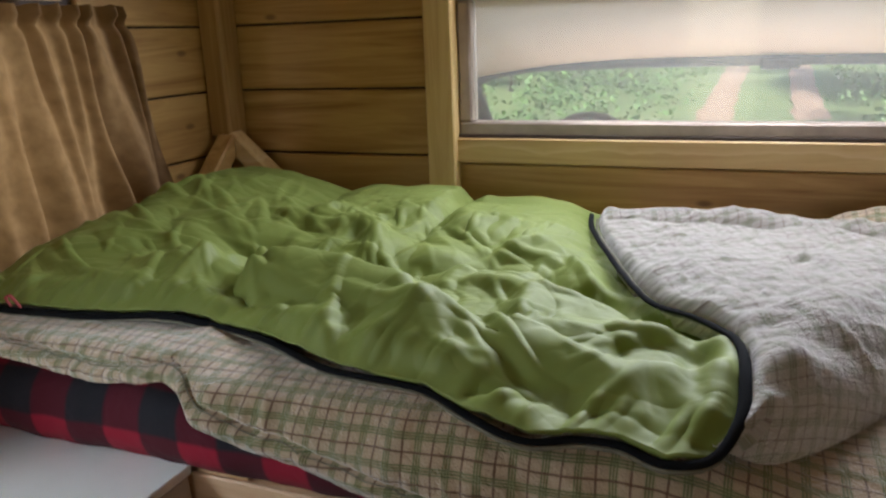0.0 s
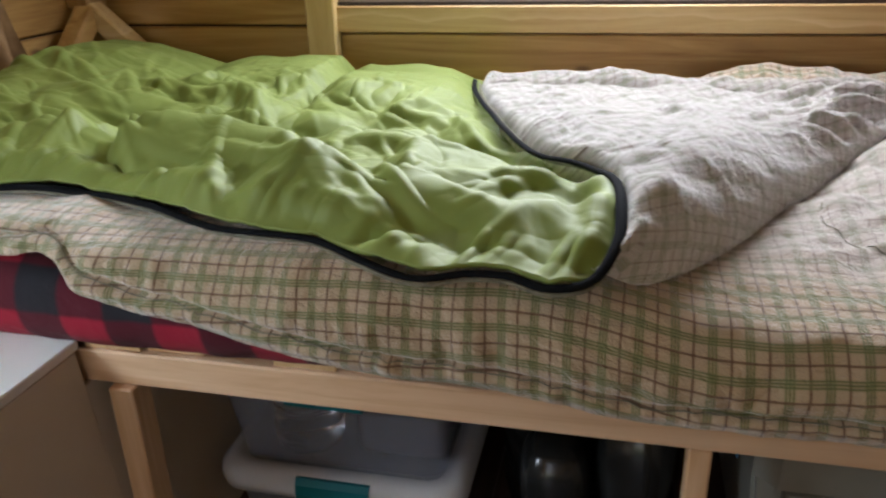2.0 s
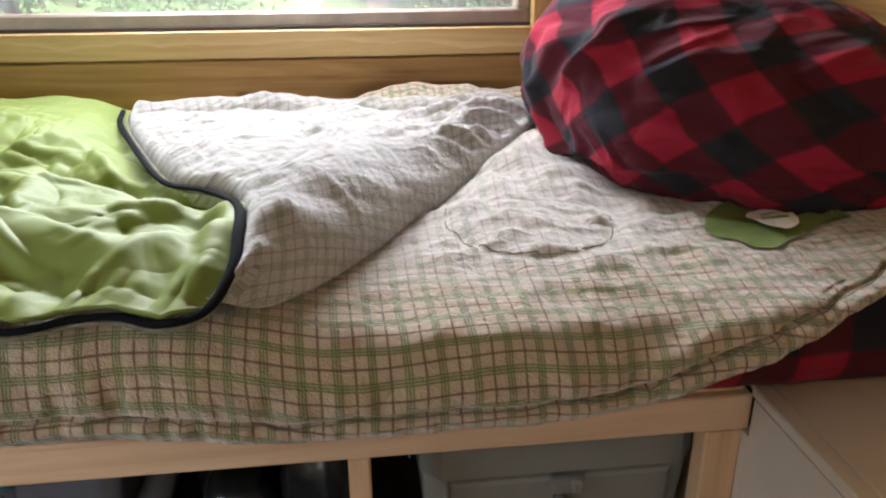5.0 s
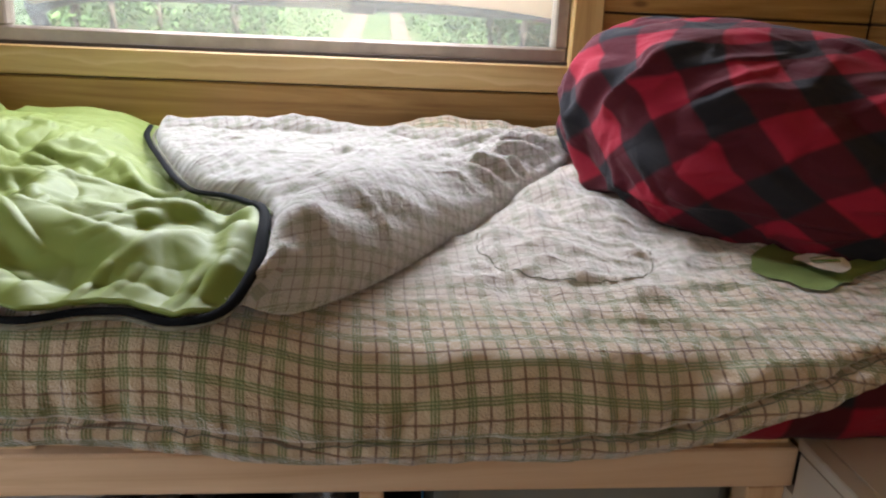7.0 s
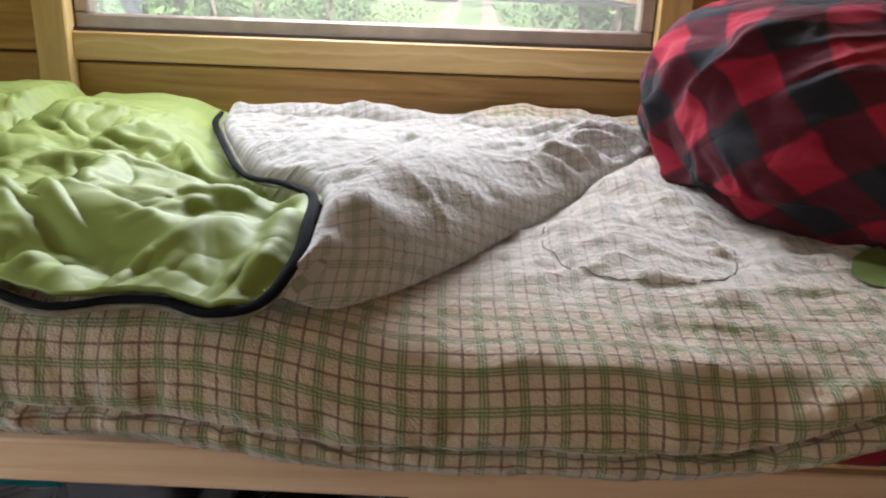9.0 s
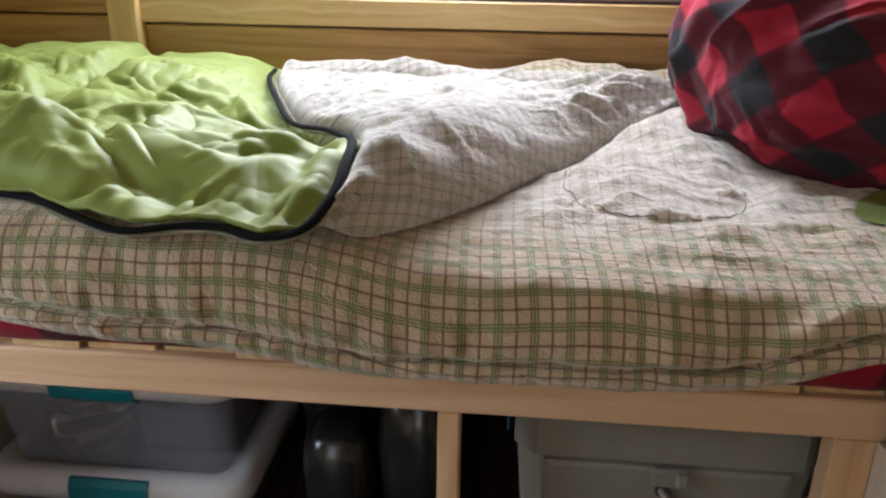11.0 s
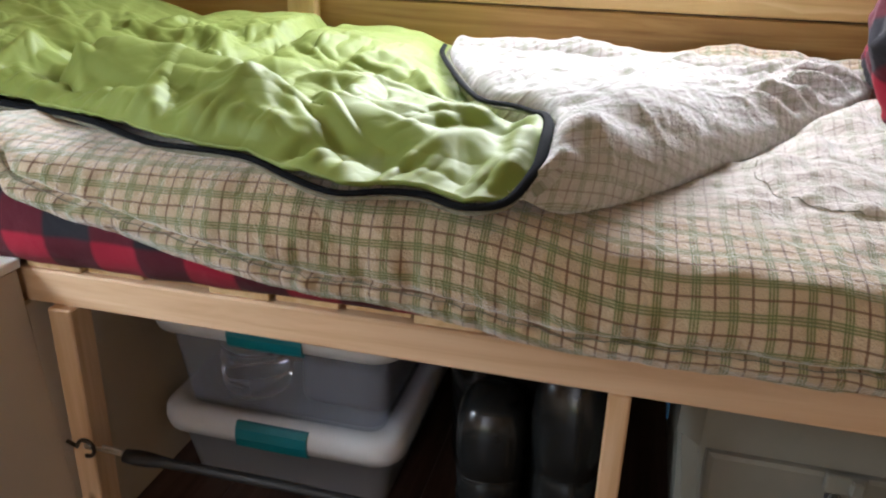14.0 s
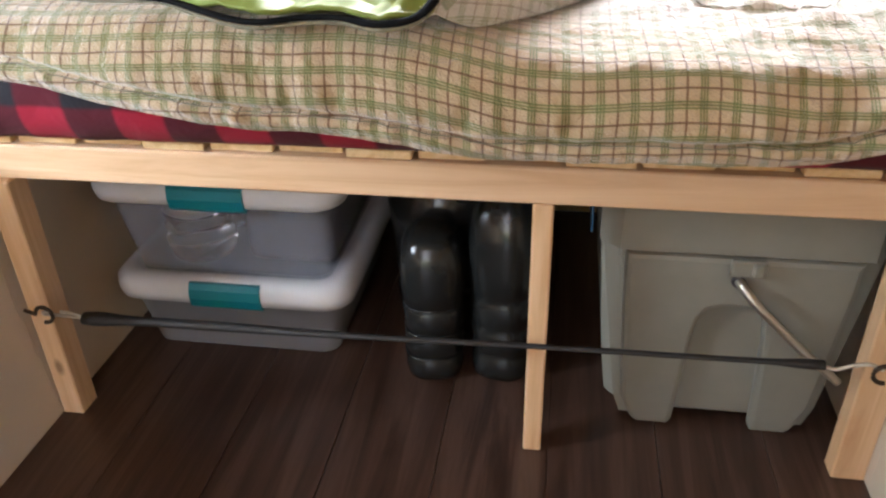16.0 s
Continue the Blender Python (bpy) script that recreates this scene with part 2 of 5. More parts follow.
CEDAR_Z = wood("cedar_upright", (0.20, 0.105, 0.032), (0.36, 0.21, 0.072), (0.46, 0.295, 0.115), 2, 0.5, knots=False)
CEDAR = wood("cedar_board", (0.25, 0.120, 0.030), (0.41, 0.235, 0.070), (0.53, 0.335, 0.115), 0, 0.5)
CEDAR_Y = wood("cedar_board_side", (0.25, 0.120, 0.030), (0.41, 0.235, 0.070), (0.53, 0.335, 0.115), 1, 0.5)
PINE_X = wood("pine_along", (0.53, 0.31, 0.17), (0.68, 0.45, 0.275), (0.76, 0.54, 0.355), 0, 0.5, knots=False)
PINE_Z = wood("pine_upright", (0.51, 0.29, 0.15), (0.66, 0.43, 0.245), (0.76, 0.53, 0.34), 2, 0.5, across=0)
PINE_Y = wood("pine_across", (0.52, 0.32, 0.15), (0.66, 0.46, 0.24), (0.76, 0.56, 0.33), 1, 0.5, knots=False)
SILLWOOD = wood("cedar_sill", (0.36, 0.20, 0.07), (0.55, 0.36, 0.15), (0.66, 0.48, 0.22), 0, 0.45)
nt, b = SILLWOOD.node_tree, SILLWOOD.node_tree.nodes["Principled BSDF"]
sep = nt.nodes.new("ShaderNodeSeparateXYZ")
nt.links.new(mapped(nt, (1, 1, 1)), sep.inputs[0])
wave = math_node(nt, "MULTIPLY", tex(nt, mapped(nt, (3.2, 1, 1)), 1.0, 4.0, 0.45), 0.11)
edge = math_node(nt, "SUBTRACT", math_node(nt, "ADD", sep.outputs[2], wave), 0.056)
pale = ramp(nt, math_node(nt, "ADD", math_node(nt, "MULTIPLY", edge, 30.0), 0.5), [(0.42, (0, 0, 0)), (0.52, (1, 1, 1)), (0.62, (0.7, 0.7, 0.7)), (0.9, (0.1, 0.1, 0.1))])
old = b.inputs["Base Color"].links[0].from_socket
nt.links.new(mix(nt, math_node(nt, "MULTIPLY", pale, 0.5), old, (0.78, 0.62, 0.34)), b.inputs["Base Color"])
STUD = wood("cedar_stud", (0.38, 0.23, 0.08), (0.58, 0.39, 0.16), (0.68, 0.50, 0.23), 2, 0.45, knots=False)
FLOORING = wood("dark_vinyl_plank", (0.027, 0.013, 0.009), (0.060, 0.031, 0.022), (0.100, 0.057, 0.042), 1, 0.32, knots=False)
PANEL = plain("beige_panel", (0.60, 0.51, 0.41), 0.6, vary=0.05, scale=3.0)
WHITE_TOP = plain("white_laminate", (0.82, 0.80, 0.78), 0.4, vary=0.04, scale=4.0)
CEILING = plain("pale_ceiling", (0.62, 0.52, 0.38), 0.7)
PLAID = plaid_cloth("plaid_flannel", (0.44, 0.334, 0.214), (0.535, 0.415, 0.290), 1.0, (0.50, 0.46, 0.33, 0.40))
# the same flannel, with the window's light on the flap put into its colour
PLAID_LIT = plaid_cloth("lit_plaid_flannel", (0.45, 0.42, 0.39), (0.55, 0.52, 0.485), 0.5)
CHECK, GREEN, BURLAP = check_cloth(), nylon_cloth(), burlap_cloth()
ZIP = plain("black_zip_tape", (0.007, 0.008, 0.010), 0.95, relief=0.5)
ZIP.node_tree.nodes["Principled BSDF"].inputs["Specular IOR Level"].default_value = 0.1
LID = plain("white_plastic", (0.62, 0.61, 0.62), 0.35, vary=0.03)
TEAL = plain("teal_plastic", (0.004, 0.17, 0.21), 0.35, vary=0.04)
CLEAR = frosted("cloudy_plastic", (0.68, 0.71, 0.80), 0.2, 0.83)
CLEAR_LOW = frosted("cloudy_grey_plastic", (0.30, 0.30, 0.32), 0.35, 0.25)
COOLER = plain("grey_cooler_plastic", (0.215, 0.208, 0.178), 0.45, vary=0.04, relief=0.2)
STEEL = plain("dull_steel", (0.66, 0.62, 0.55), 0.42, 1.0)
DARKMETAL = plain("dark_bronze_steel", (0.06, 0.045, 0.035), 0.4, 0.9)
BLACKJUG = plain("black_jug_plastic", (0.013, 0.014, 0.014), 0.22, vary=0.1)
RUBBER = plain("black_rubber", (0.014, 0.013, 0.014), 0.55, relief=0.3)
ALU = plain("aluminium_window_frame", (0.42, 0.35, 0.30), 0.4, 0.5)
SEAL = plain("dark_rubber_seal", (0.05, 0.03, 0.022), 0.6)
GLASS = glass("window_glass")
nt = GLASS.node_tree
film, blend = nt.nodes.new("ShaderNodeBsdfTranslucent"), nt.nodes.new("ShaderNodeMixShader")
film.inputs[0].default_value = (0.85, 0.85, 0.82, 1)
blend.inputs[0].default_value = 0.11
nt.links.new(nt.nodes["Principled BSDF"].outputs[0], blend.inputs[1])
nt.links.new(film.outputs[0], blend.inputs[2])
nt.links.new(blend.outputs[0], nt.nodes["Material Output"].inputs[0])
JARGLASS = glass("jar_glass", (0.9, 0.93, 0.93), 0.06)
BLUE = plain("blue_plastic", (0.03, 0.14, 0.30), 0.4)
LABELWHITE = plain("label_white", (0.75, 0.73, 0.68), 0.7)
EDGE = plain("flannel_edge", (0.20, 0.19, 0.14), 0.9, vary=0.25, scale=60.0, relief=0.4)
PATCH = plain("green_felt_patch", (0.15, 0.21, 0.055), 0.9)
HEADLINER = plain("tan_headliner", (0.74, 0.50, 0.37), 0.85, vary=0.05)
CABTRIM = plain("dark_cab_trim", (0.05, 0.05, 0.06), 0.6)


# ---- building helpers ----
def obj(name, bm, material, smooth=False):
    me = bpy.data.meshes.new(name)
    bm.to_mesh(me)
    bm.free()
    if material:
        me.materials.append(material)
    if smooth:
        me.polygons.foreach_set("use_smooth", [True] * len(me.polygons))
    return new(name, me)


def part(name, bm, material, parent, label="", smooth=False):
    ob = obj(name, bm, material, smooth)
    ob.parent = parent
    if label:
        tagged(ob, label)
    return ob


def box(size, at=(0, 0, 0), bevel=0.002, turn=None, seg=1):
    bm = bmesh.new()
    bmesh.ops.create_cube(bm, size=1.0)
    bmesh.ops.scale(bm, vec=size, verts=bm.verts)
    if bevel:
        bmesh.ops.bevel(bm, geom=bm.edges[:], offset=bevel, segments=seg, affect="EDGES", profile=0.5)
    if turn is not None:
        bmesh.ops.transform(bm, matrix=turn, verts=bm.verts)
    bmesh.ops.translate(bm, vec=at, verts=bm.verts)
    return bm


def beam(name, lo, hi, material, parent, bevel=0.0025, label=""):
    """A straight piece between two corners, with its own origin at its middle."""
    c = [(a + b) / 2 for a, b in zip(lo, hi)]
    s = [b - a for a, b in zip(lo, hi)]
    ob = part(name, box(s, bevel=bevel), material, parent, label)
    ob.location = c
    return ob


def thing(name, label, category, at=(0, 0, 0), group="", kind=""):
    ob = new(name)
    ob.location = at
    ob.empty_display_size = 0.05
    return tagged(ob, label, category, group, kind)


def tube(points, radius, closed=False, sides=8, flat=1.0):
    """A swept round bar through points."""
    bm = bmesh.new()
    pts = [Vector(p) for p in points]
    rings = []
    n = len(pts)
    up = Vector((0, 0, 1))
    for i, p in enumerate(pts):
        a = pts[i - 1] if i or closed else pts[i]
        b = pts[(i + 1) % n] if i < n - 1 or closed else pts[i]
        d = (b - a).normalized()
        side = d.cross(up)
        side = side.normalized() if side.length > 1e-4 else Vector((1, 0, 0))
        top = side.cross(d)
        r = radius(i / (n - 1)) if callable(radius) else radius
        rings.append([bm.verts.new(p + r * (math.cos(k * 2 * math.pi / sides) * side + flat * math.sin(k * 2 * math.pi / sides) * top)) for k in range(sides)])
    for i in range(n if closed else n - 1):
        q, w = rings[i], rings[(i + 1) % n]
        for k in range(sides):
            bm.faces.new((q[k], q[(k + 1) % sides], w[(k + 1) % sides], w[k]))
    if not closed:
        bm.faces.new(list(reversed(rings[0])))
        bm.faces.new(rings[-1])
    bmesh.ops.recalc_face_normals(bm, faces=bm.faces)
    return bm


def spline(pts, count):
    """Points at even steps along a smooth curve through pts."""
    p = np.array(pts, float)
    seg = np.linalg.norm(np.diff(p, axis=0), axis=1)
    s = np.concatenate([[0], np.cumsum(seg)])
    q = np.linspace(0, s[-1], count)
    m = np.gradient(p, s, axis=0)
    i = np.clip(np.searchsorted(s, q, side="right") - 1, 0, len(s) - 2)
    h = (s[i + 1] - s[i])[:, None]
    t = ((q - s[i]) / (s[i + 1] - s[i]))[:, None]
    return (2 * t**3 - 3 * t**2 + 1) * p[i] + (t**3 - 2 * t**2 + t) * h * m[i] + (-2 * t**3 + 3 * t**2) * p[i + 1] + (t**3 - t**2) * h * m[i + 1]


def sheet(name, co, uv, material, parent, label="", thick=0.0):
    """A cloth from a grid of places (rows, columns, 3) and of cloth coordinates."""
    r, c = co.shape[:2]
    idx = np.arange(r * c).reshape(r, c)
    faces = np.stack([idx[:-1, :-1], idx[:-1, 1:], idx[1:, 1:], idx[1:, :-1]], -1).reshape(-1, 4)
    me = bpy.data.meshes.new(name)
    me.from_pydata(co.reshape(-1, 3).tolist(), [], faces.tolist())
    layer = me.uv_layers.new(name="cloth")
    layer.data.foreach_set("uv", uv.reshape(-1, 2)[faces.reshape(-1)].astype(np.float32).ravel())
    me.polygons.foreach_set("use_smooth", [True] * len(me.polygons))
    me.materials.append(material)
    ob = new(name, me)
    ob.parent = parent
    if thick:
        mod = ob.modifiers.new("thickness", "SOLIDIFY")
        mod.thickness, mod.offset = thick, -1.0
    if label:
        tagged(ob, label)
    return ob


def nz(x, y, z=0.0):
    return noise.noise((x, y, z))


def crease(x, y, z=0.0):
    """Folded ridges between 0 and 1."""
    return 1 - min(1.0, abs(noise.noise((x, y, z))) * 2.2)


def puffs(x, y, z=0.0):
    """0 at the middle of each rounded cell, rising to its sharp edge."""
    d = noise.voronoi((x, y, z), distance_metric="DISTANCE_SQUARED")[0]
    return min(0.7, d[0])


def ridge(x, y, z=0.0):
    """Thin raised creases on level ground."""
    return max(0.0, 1 - math.sqrt(noise.noise((x, y, z)) ** 2 + 0.0006) * 6.5) ** 1.4


def billow(x, y, z=0.0):
    """Rounded puffs that meet in narrow valleys."""
    v = noise.noise((x, y, z))
    return math.sqrt(v * v + 0.0012)


FACET = np.random.RandomState(7).random_sample((64, 64)) - 0.5


def facets(x, y, seed):
    """Flat triangles of uneven height that meet in straight creases."""
    x, y = np.asarray(x) + seed * 7.31, np.asarray(y) + seed * 3.77
    k = (x + y) * 0.366
    i, j = np.floor(x + k).astype(int), np.floor(y + k).astype(int)
    fx, fy = x + k - i, y + k - j
    at = lambda a, b: FACET[a % 64, b % 64]
    low = at(i, j) * (1 - fx) + at(i + 1, j) * (fx - fy) + at(i + 1, j + 1) * fy
    high = at(i, j) * (1 - fy) + at(i, j + 1) * (fy - fx) + at(i + 1, j + 1) * fx
    return np.where(fx > fy, low, high)


def wrinkles(x, y, seed, count, area, turn, spread, length, width, height, focus=None):
    """Single tapered folds, each with a crisp crest and one steep side."""
    rng = random.Random(seed)
    out = np.zeros(np.shape(x))
    for _ in range(count):
        cx, cy = rng.uniform(area[0], area[1]), rng.uniform(area[2], area[3])
        g = radians(rng.gauss(turn, spread))
        if focus:
            g += math.atan2(focus[1] - cy, focus[0] - cx)
        le, wi, hi = rng.uniform(*length), rng.uniform(*width), rng.uniform(*height)
        steep, bow = rng.uniform(0.35, 0.7), rng.uniform(-0.25, 0.25)
        u = ((x - cx) * math.cos(g) + (y - cy) * math.sin(g)) / le
        v = (y - cy) * math.cos(g) - (x - cx) * math.sin(g) + bow * le * u * u
        v = np.where(v > 0, v / (wi * steep), -v / wi)
        out += hi * np.exp(-2.2 * u * u) * np.clip(1.05 - np.sqrt(v * v + 0.0025), 0, 1) ** 1.25
    return out


def smooth01(a, lo, hi):
    t = min(1.0, max(0.0, (a - lo) / (hi - lo)))
    return t * t * (3 - 2 * t)


def loft(sections, cap=True):
    """Rings of equal count joined to a skin."""
    bm = bmesh.new()
    rings = [[bm.verts.new(p) for p in s] for s in sections]
    n = len(rings[0])
    for a, b in zip(rings, rings[1:]):
        for k in range(n):
            bm.faces.new((a[k], a[(k + 1) % n], b[(k + 1) % n], b[k]))
    if cap:
        bm.faces.new(list(reversed(rings[0])))
        bm.faces.new(rings[-1])
    bmesh.ops.recalc_face_normals(bm, faces=bm.faces)
    return bm


def rrect(w, d, r, z, cx=0.0, cy=0.0, n=6):
    """A rounded rectangle of places at height z."""
    out = []
    for qx, qy, a0 in ((1, 1, 0), (-1, 1, 90), (-1, -1, 180), (1, -1, 270)):
        for k in range(n + 1):
            a = radians(a0 + 90 * k / n)
            out.append((cx + qx * (w / 2 - r) + r * math.cos(a), cy + qy * (d / 2 - r) + r * math.sin(a), z))
    return out


# ---- structure ----
XW, XE, YN, YS, ZC = -1.10, 1.36, 1.86, -1.20, 1.95
floor = tagged(obj("floor", box((XE - XW + 0.1, YN - YS + 0.1, 0.04), ((XE + XW) / 2, (YN + YS) / 2, -0.026), 0), SEAL), "dark brown wood-look vinyl plank floor", "floor", kind="structure")
ceiling = tagged(obj("ceiling", box((XE - XW + 0.2, YN - YS + 0.2, 0.04), ((XE + XW) / 2, (YN + YS) / 2, ZC + 0.02), 0), CEILING), "plain pale wooden camper ceiling", "ceiling", kind="structure")
WIN = (-0.455, 0.700, 0.905, 1.235)


def backing(name, pieces, label):
    bm = bmesh.new()
    for lo, hi in pieces:
        b = box([q - p for p, q in zip(lo, hi)], [(p + q) / 2 for p, q in zip(lo, hi)], 0)
        tmp = bpy.data.meshes.new("tmp")
        b.to_mesh(tmp)
        bm.from_mesh(tmp)
        b.free()
        bpy.data.meshes.remove(tmp)
    return tagged(obj(name, bm, SEAL), label, "wall", kind="structure")


wx0, wx1, wz0, wz1 = WIN
# the gap from 1.262 to 1.64 is an unseen opening added for light
wall_n = backing("wall_north", [((XW - 0.06, YN + 0.016, 0), (wx0, YN + 0.05, ZC)), ((wx1, YN + 0.016, 0), (XE + 0.06, YN + 0.05, ZC)),
                                ((wx0, YN + 0.016, 0), (wx1, YN + 0.05, wz0)), ((wx0, YN + 0.016, wz1), (wx1, YN + 0.05, 1.262)), ((wx0, YN + 0.016, 1.64), (wx1, YN + 0.05, ZC))], "wall of horizontal honey-coloured cedar boards with dark gaps")
SW = (0.82, 1.42, 0.76, 1.18)
wall_w = backing("wall_west", [((XW - 0.05, YS, 0), (XW - 0.016, SW[0], ZC)), ((XW - 0.05, SW[1], 0), (XW - 0.016, YN + 0.016, ZC)),
                               ((XW - 0.05, SW[0], 0), (XW - 0.016, SW[1], SW[2])), ((XW - 0.05, SW[0], SW[3]), (XW - 0.016, SW[1], ZC))], "side wall of horizontal cedar boards with a curtained opening")
wall_e = backing("wall_east", [((XE + 0.016, YS, 0), (XE + 0.05, YN + 0.016, ZC))], "side wall of horizontal cedar boards")
DOOR = (-0.24, 0.16)
wall_s = tagged(obj("wall_south", box((DOOR[0] - XW + 0.05, 0.04, ZC), ((DOOR[0] + XW - 0.05) / 2, YS - 0.02, ZC / 2), 0), CEDAR), "plain cedar end wall beside the open doorway", "wall", kind="structure")
wall_s2 = part("wall_panel", box((XE - DOOR[1] + 0.05, 0.04, ZC), ((XE + DOOR[1] + 0.05) / 2, YS - 0.02, ZC / 2), 0), CEDAR, wall_s)

# boards: courses 0.156 m high
COURSES = [(0.703 + 0.1565 * i, 0.703 + 0.1565 * (i + 1)) for i in range(-5, 9)]
for lo, hi in COURSES:
    lo, hi = max(lo, 0.0), min(hi, ZC)
    if hi - lo < 0.02:
        continue
    a, b = lo + 0.0025, hi - 0.0025
    spans = [(XW, XE)]
    if abs(hi - 0.8595) < 0.01:
        beam("board", (wx0 - 0.02, YN, a), (wx1 + 0.02, YN + 0.014, 0.843), CEDAR, wall_n, 0.003)
        spans = [(XW, wx0 - 0.021), (wx1 + 0.021, XE)]
    if b > wz0 and a < 1.64:
        if a < wz0:
            beam("board", (wx0, YN, a), (wx1, YN + 0.014, wz0 - 0.001), CEDAR, wall_n, 0.003)
        spans = [(XW, wx0 - 0.001), (wx1 + 0.001, XE)]
    for x0, x1 in spans:
        beam("board", (x0, YN, a), (x1, YN + 0.014, b), CEDAR, wall_n, 0.003)
    spans = [(YS, YN)]
    if b > SW[2] and a < SW[3]:
        spans = [(YS, SW[0]), (SW[1], YN)]
    for y0, y1 in spans:
        beam("board", (XW - 0.014, y0, a), (XW, y1, b), CEDAR_Y, wall_w, 0.003)
    beam("board", (XE, YS, a), (XE + 0.014, YN, b), CEDAR_Y, wall_e, 0.003)

# floor planks run towards the door
for i in range(14):
    x0 = XW + i * 0.178
    for j, (y0, y1) in enumerate(((YS, -0.30 + 0.35 * (i % 3)), (-0.30 + 0.35 * (i % 3), YN))):
        beam("plank", (x0 + 0.0006, y0 + 0.0006, -0.006), (min(XE, x0 + 0.1774), y1 - 0.0006, 0.0), FLOORING, floor, 0.0006)

# window
window = thing("window_1", "long low fixed camper window with a metal frame", "window", kind="structure")
for n, lo, hi in (("frame_bottom", (wx0, YN - 0.004, wz0), (wx1, YN + 0.045, wz0 + 0.034)), ("frame_top", (wx0, YN - 0.004, wz1 - 0.034), (wx1, YN + 0.045, wz1)),
                  ("frame_side", (wx0, YN - 0.004, wz0 + 0.034), (wx0 + 0.030, YN + 0.045, wz1 - 0.034)), ("frame_side", (wx1 - 0.030, YN - 0.004, wz0 + 0.034), (wx1, YN + 0.045, wz1 - 0.034))):
    beam(n, lo, hi, ALU, window, 0.004)
pane = beam("pane", (wx0 + 0.030, YN + 0.018, wz0 + 0.034), (wx1 - 0.030, YN + 0.022, wz1 - 0.034), GLASS, window, 0)
pane.visible_shadow = False
beam("seal", (wx0, YN - 0.012, wz0 - 0.004), (wx1, YN - 0.004, wz0 + 0.007), SEAL, window, 0.001)

trim = thing("trim", "honey-coloured cedar boards framing the window", "window trim", kind="structure")
beam("sill_board", (wx0 - 0.01, YN - 0.020, 0.848), (wx1 + 0.004, YN - 0.002, 0.9045), SILLWOOD, trim, 0.003)
beam("side_post", (-0.522, YN - 0.040, 0.60), (wx0 - 0.0005, YN - 0.001, ZC), STUD, trim, 0.003)
beam("side_post", (wx1 + 0.0005, YN - 0.030, 0.849), (wx1 + 0.064, YN - 0.001, ZC), STUD, trim, 0.003)
beam("head_board", (wx0, YN - 0.020, wz1 + 0.001), (wx1, YN - 0.002, wz1 + 0.027), SILLWOOD, trim, 0.003)

post = thing("corner_post", "square cedar post in the wall corner on two slanted foot blocks", "post")
beam("post", (XW + 0.001, YN - 0.075, 0.905), (XW + 0.062, YN - 0.001, ZC), CEDAR_Z, post, 0.006)
for turn, at in ((pose(0, 0, 0, 0, 42, 0), (-0.985, YN - 0.060, 0.850)), (pose(0, 0, 0, 42, 0, 0), (-1.045, YN - 0.130, 0.845))):
    size = (0.165, 0.05, 0.045) if at[0] > -1.0 else (0.05, 0.165, 0.045)
    ob = part("foot_block", box(size, bevel=0.004, turn=turn), SILLWOOD if at[0] > -1.0 else CEDAR_Y, post)
    ob.location = at

# ---- bunk ----
bunk = thing("bunk_frame", "pale pine bunk frame with a front rail, legs and slats", "bed frame", (0.13, 1.4, 0))
R0, R1, RZ0, RZ1 = -0.598, 0.822, 0.4575, 0.512


def bpart(name, lo, hi, m, bevel=0.0025):
    ob = beam(name, lo, hi, m, bunk, bevel)
    ob.matrix_parent_inverse = Matrix.Translation(bunk.location).inverted()
    return ob


bpart("front_rail", (R0, 0.998, RZ0), (R1, 1.036, RZ1), PINE_X)
bpart("back_rail", (-0.52, YN - 0.045, RZ0), (0.80, YN - 0.004, RZ1), PINE_X)
bpart("leg", (-0.534, 0.985, 0.001), (-0.495, 1.032, RZ0 - 0.0005), PINE_Z)
bpart("leg", (0.764, 1.000, 0.001), (0.8145, 1.036, RZ0 - 0.0005), PINE_Z)
bpart("support_post", (0.283, 0.999, 0.001), (0.312, 1.034, RZ0 - 0.0005), PINE_Z)
for i in range(14):
    x0 = -0.572 + i * 0.0995
    bpart("slat", (x0, 1.004 + 0.006 * (i % 3), RZ1 + 0.0005), (x0 + 0.092, YN - 0.01, RZ1 + 0.013), PINE_Y, 0.0015)

def bench_box(x0, x1, face, edge):
    """Box bench along a side wall; its side leans from the floor at face to the top at edge."""
    bb = thing("bench_box", "low built-in box bench with beige sides and a " + ("white laminate top" if face < 0 else "beige painted top"), "bench", ((x0 + x1) / 2, 0.5, 0), "wheel box benches")
    t = Matrix.Translation(bb.location).inverted()
    out = -1 if face < 0 else 1
    for y0, y1, high in ((YS + 0.01, 0.984, 0.513), (0.985, YN - 0.02, 0.456)):
        lean = face + (edge - face) * high / 0.513
        ring = lambda y: [(face, y, 0.001), (face + 0.012 * out, y, 0.001), (lean + 0.012 * out, y, high), (lean, y, high)]
        part("side_panel", loft([ring(y0), ring(y1)]), PANEL, bb).matrix_parent_inverse = t
    lo, hi = sorted((edge + (0.0 if face < 0 else 0.026), x0 + 0.002 if face < 0 else x1 - 0.002))
    beam("top", (lo, YS + 0.01, 0.5135), (hi, 0.995, 0.529), WHITE_TOP if face < 0 else PANEL, bb, 0.002).matrix_parent_inverse = t
    lo, hi = (x0 + 0.002, R0 - 0.001) if face < 0 else (R1 + 0.001, x1 - 0.002)
    beam("rear_deck", (lo, 0.996, 0.5135), (hi, YN - 0.02, 0.525), PANEL, bb, 0.002).matrix_parent_inverse = t
    if face > 0:
        beam("edge_strip", (face, YS + 0.01, 0.5135), (face + 0.026, 0.994, 0.529), PANEL, bb, 0.002).matrix_parent_inverse = t


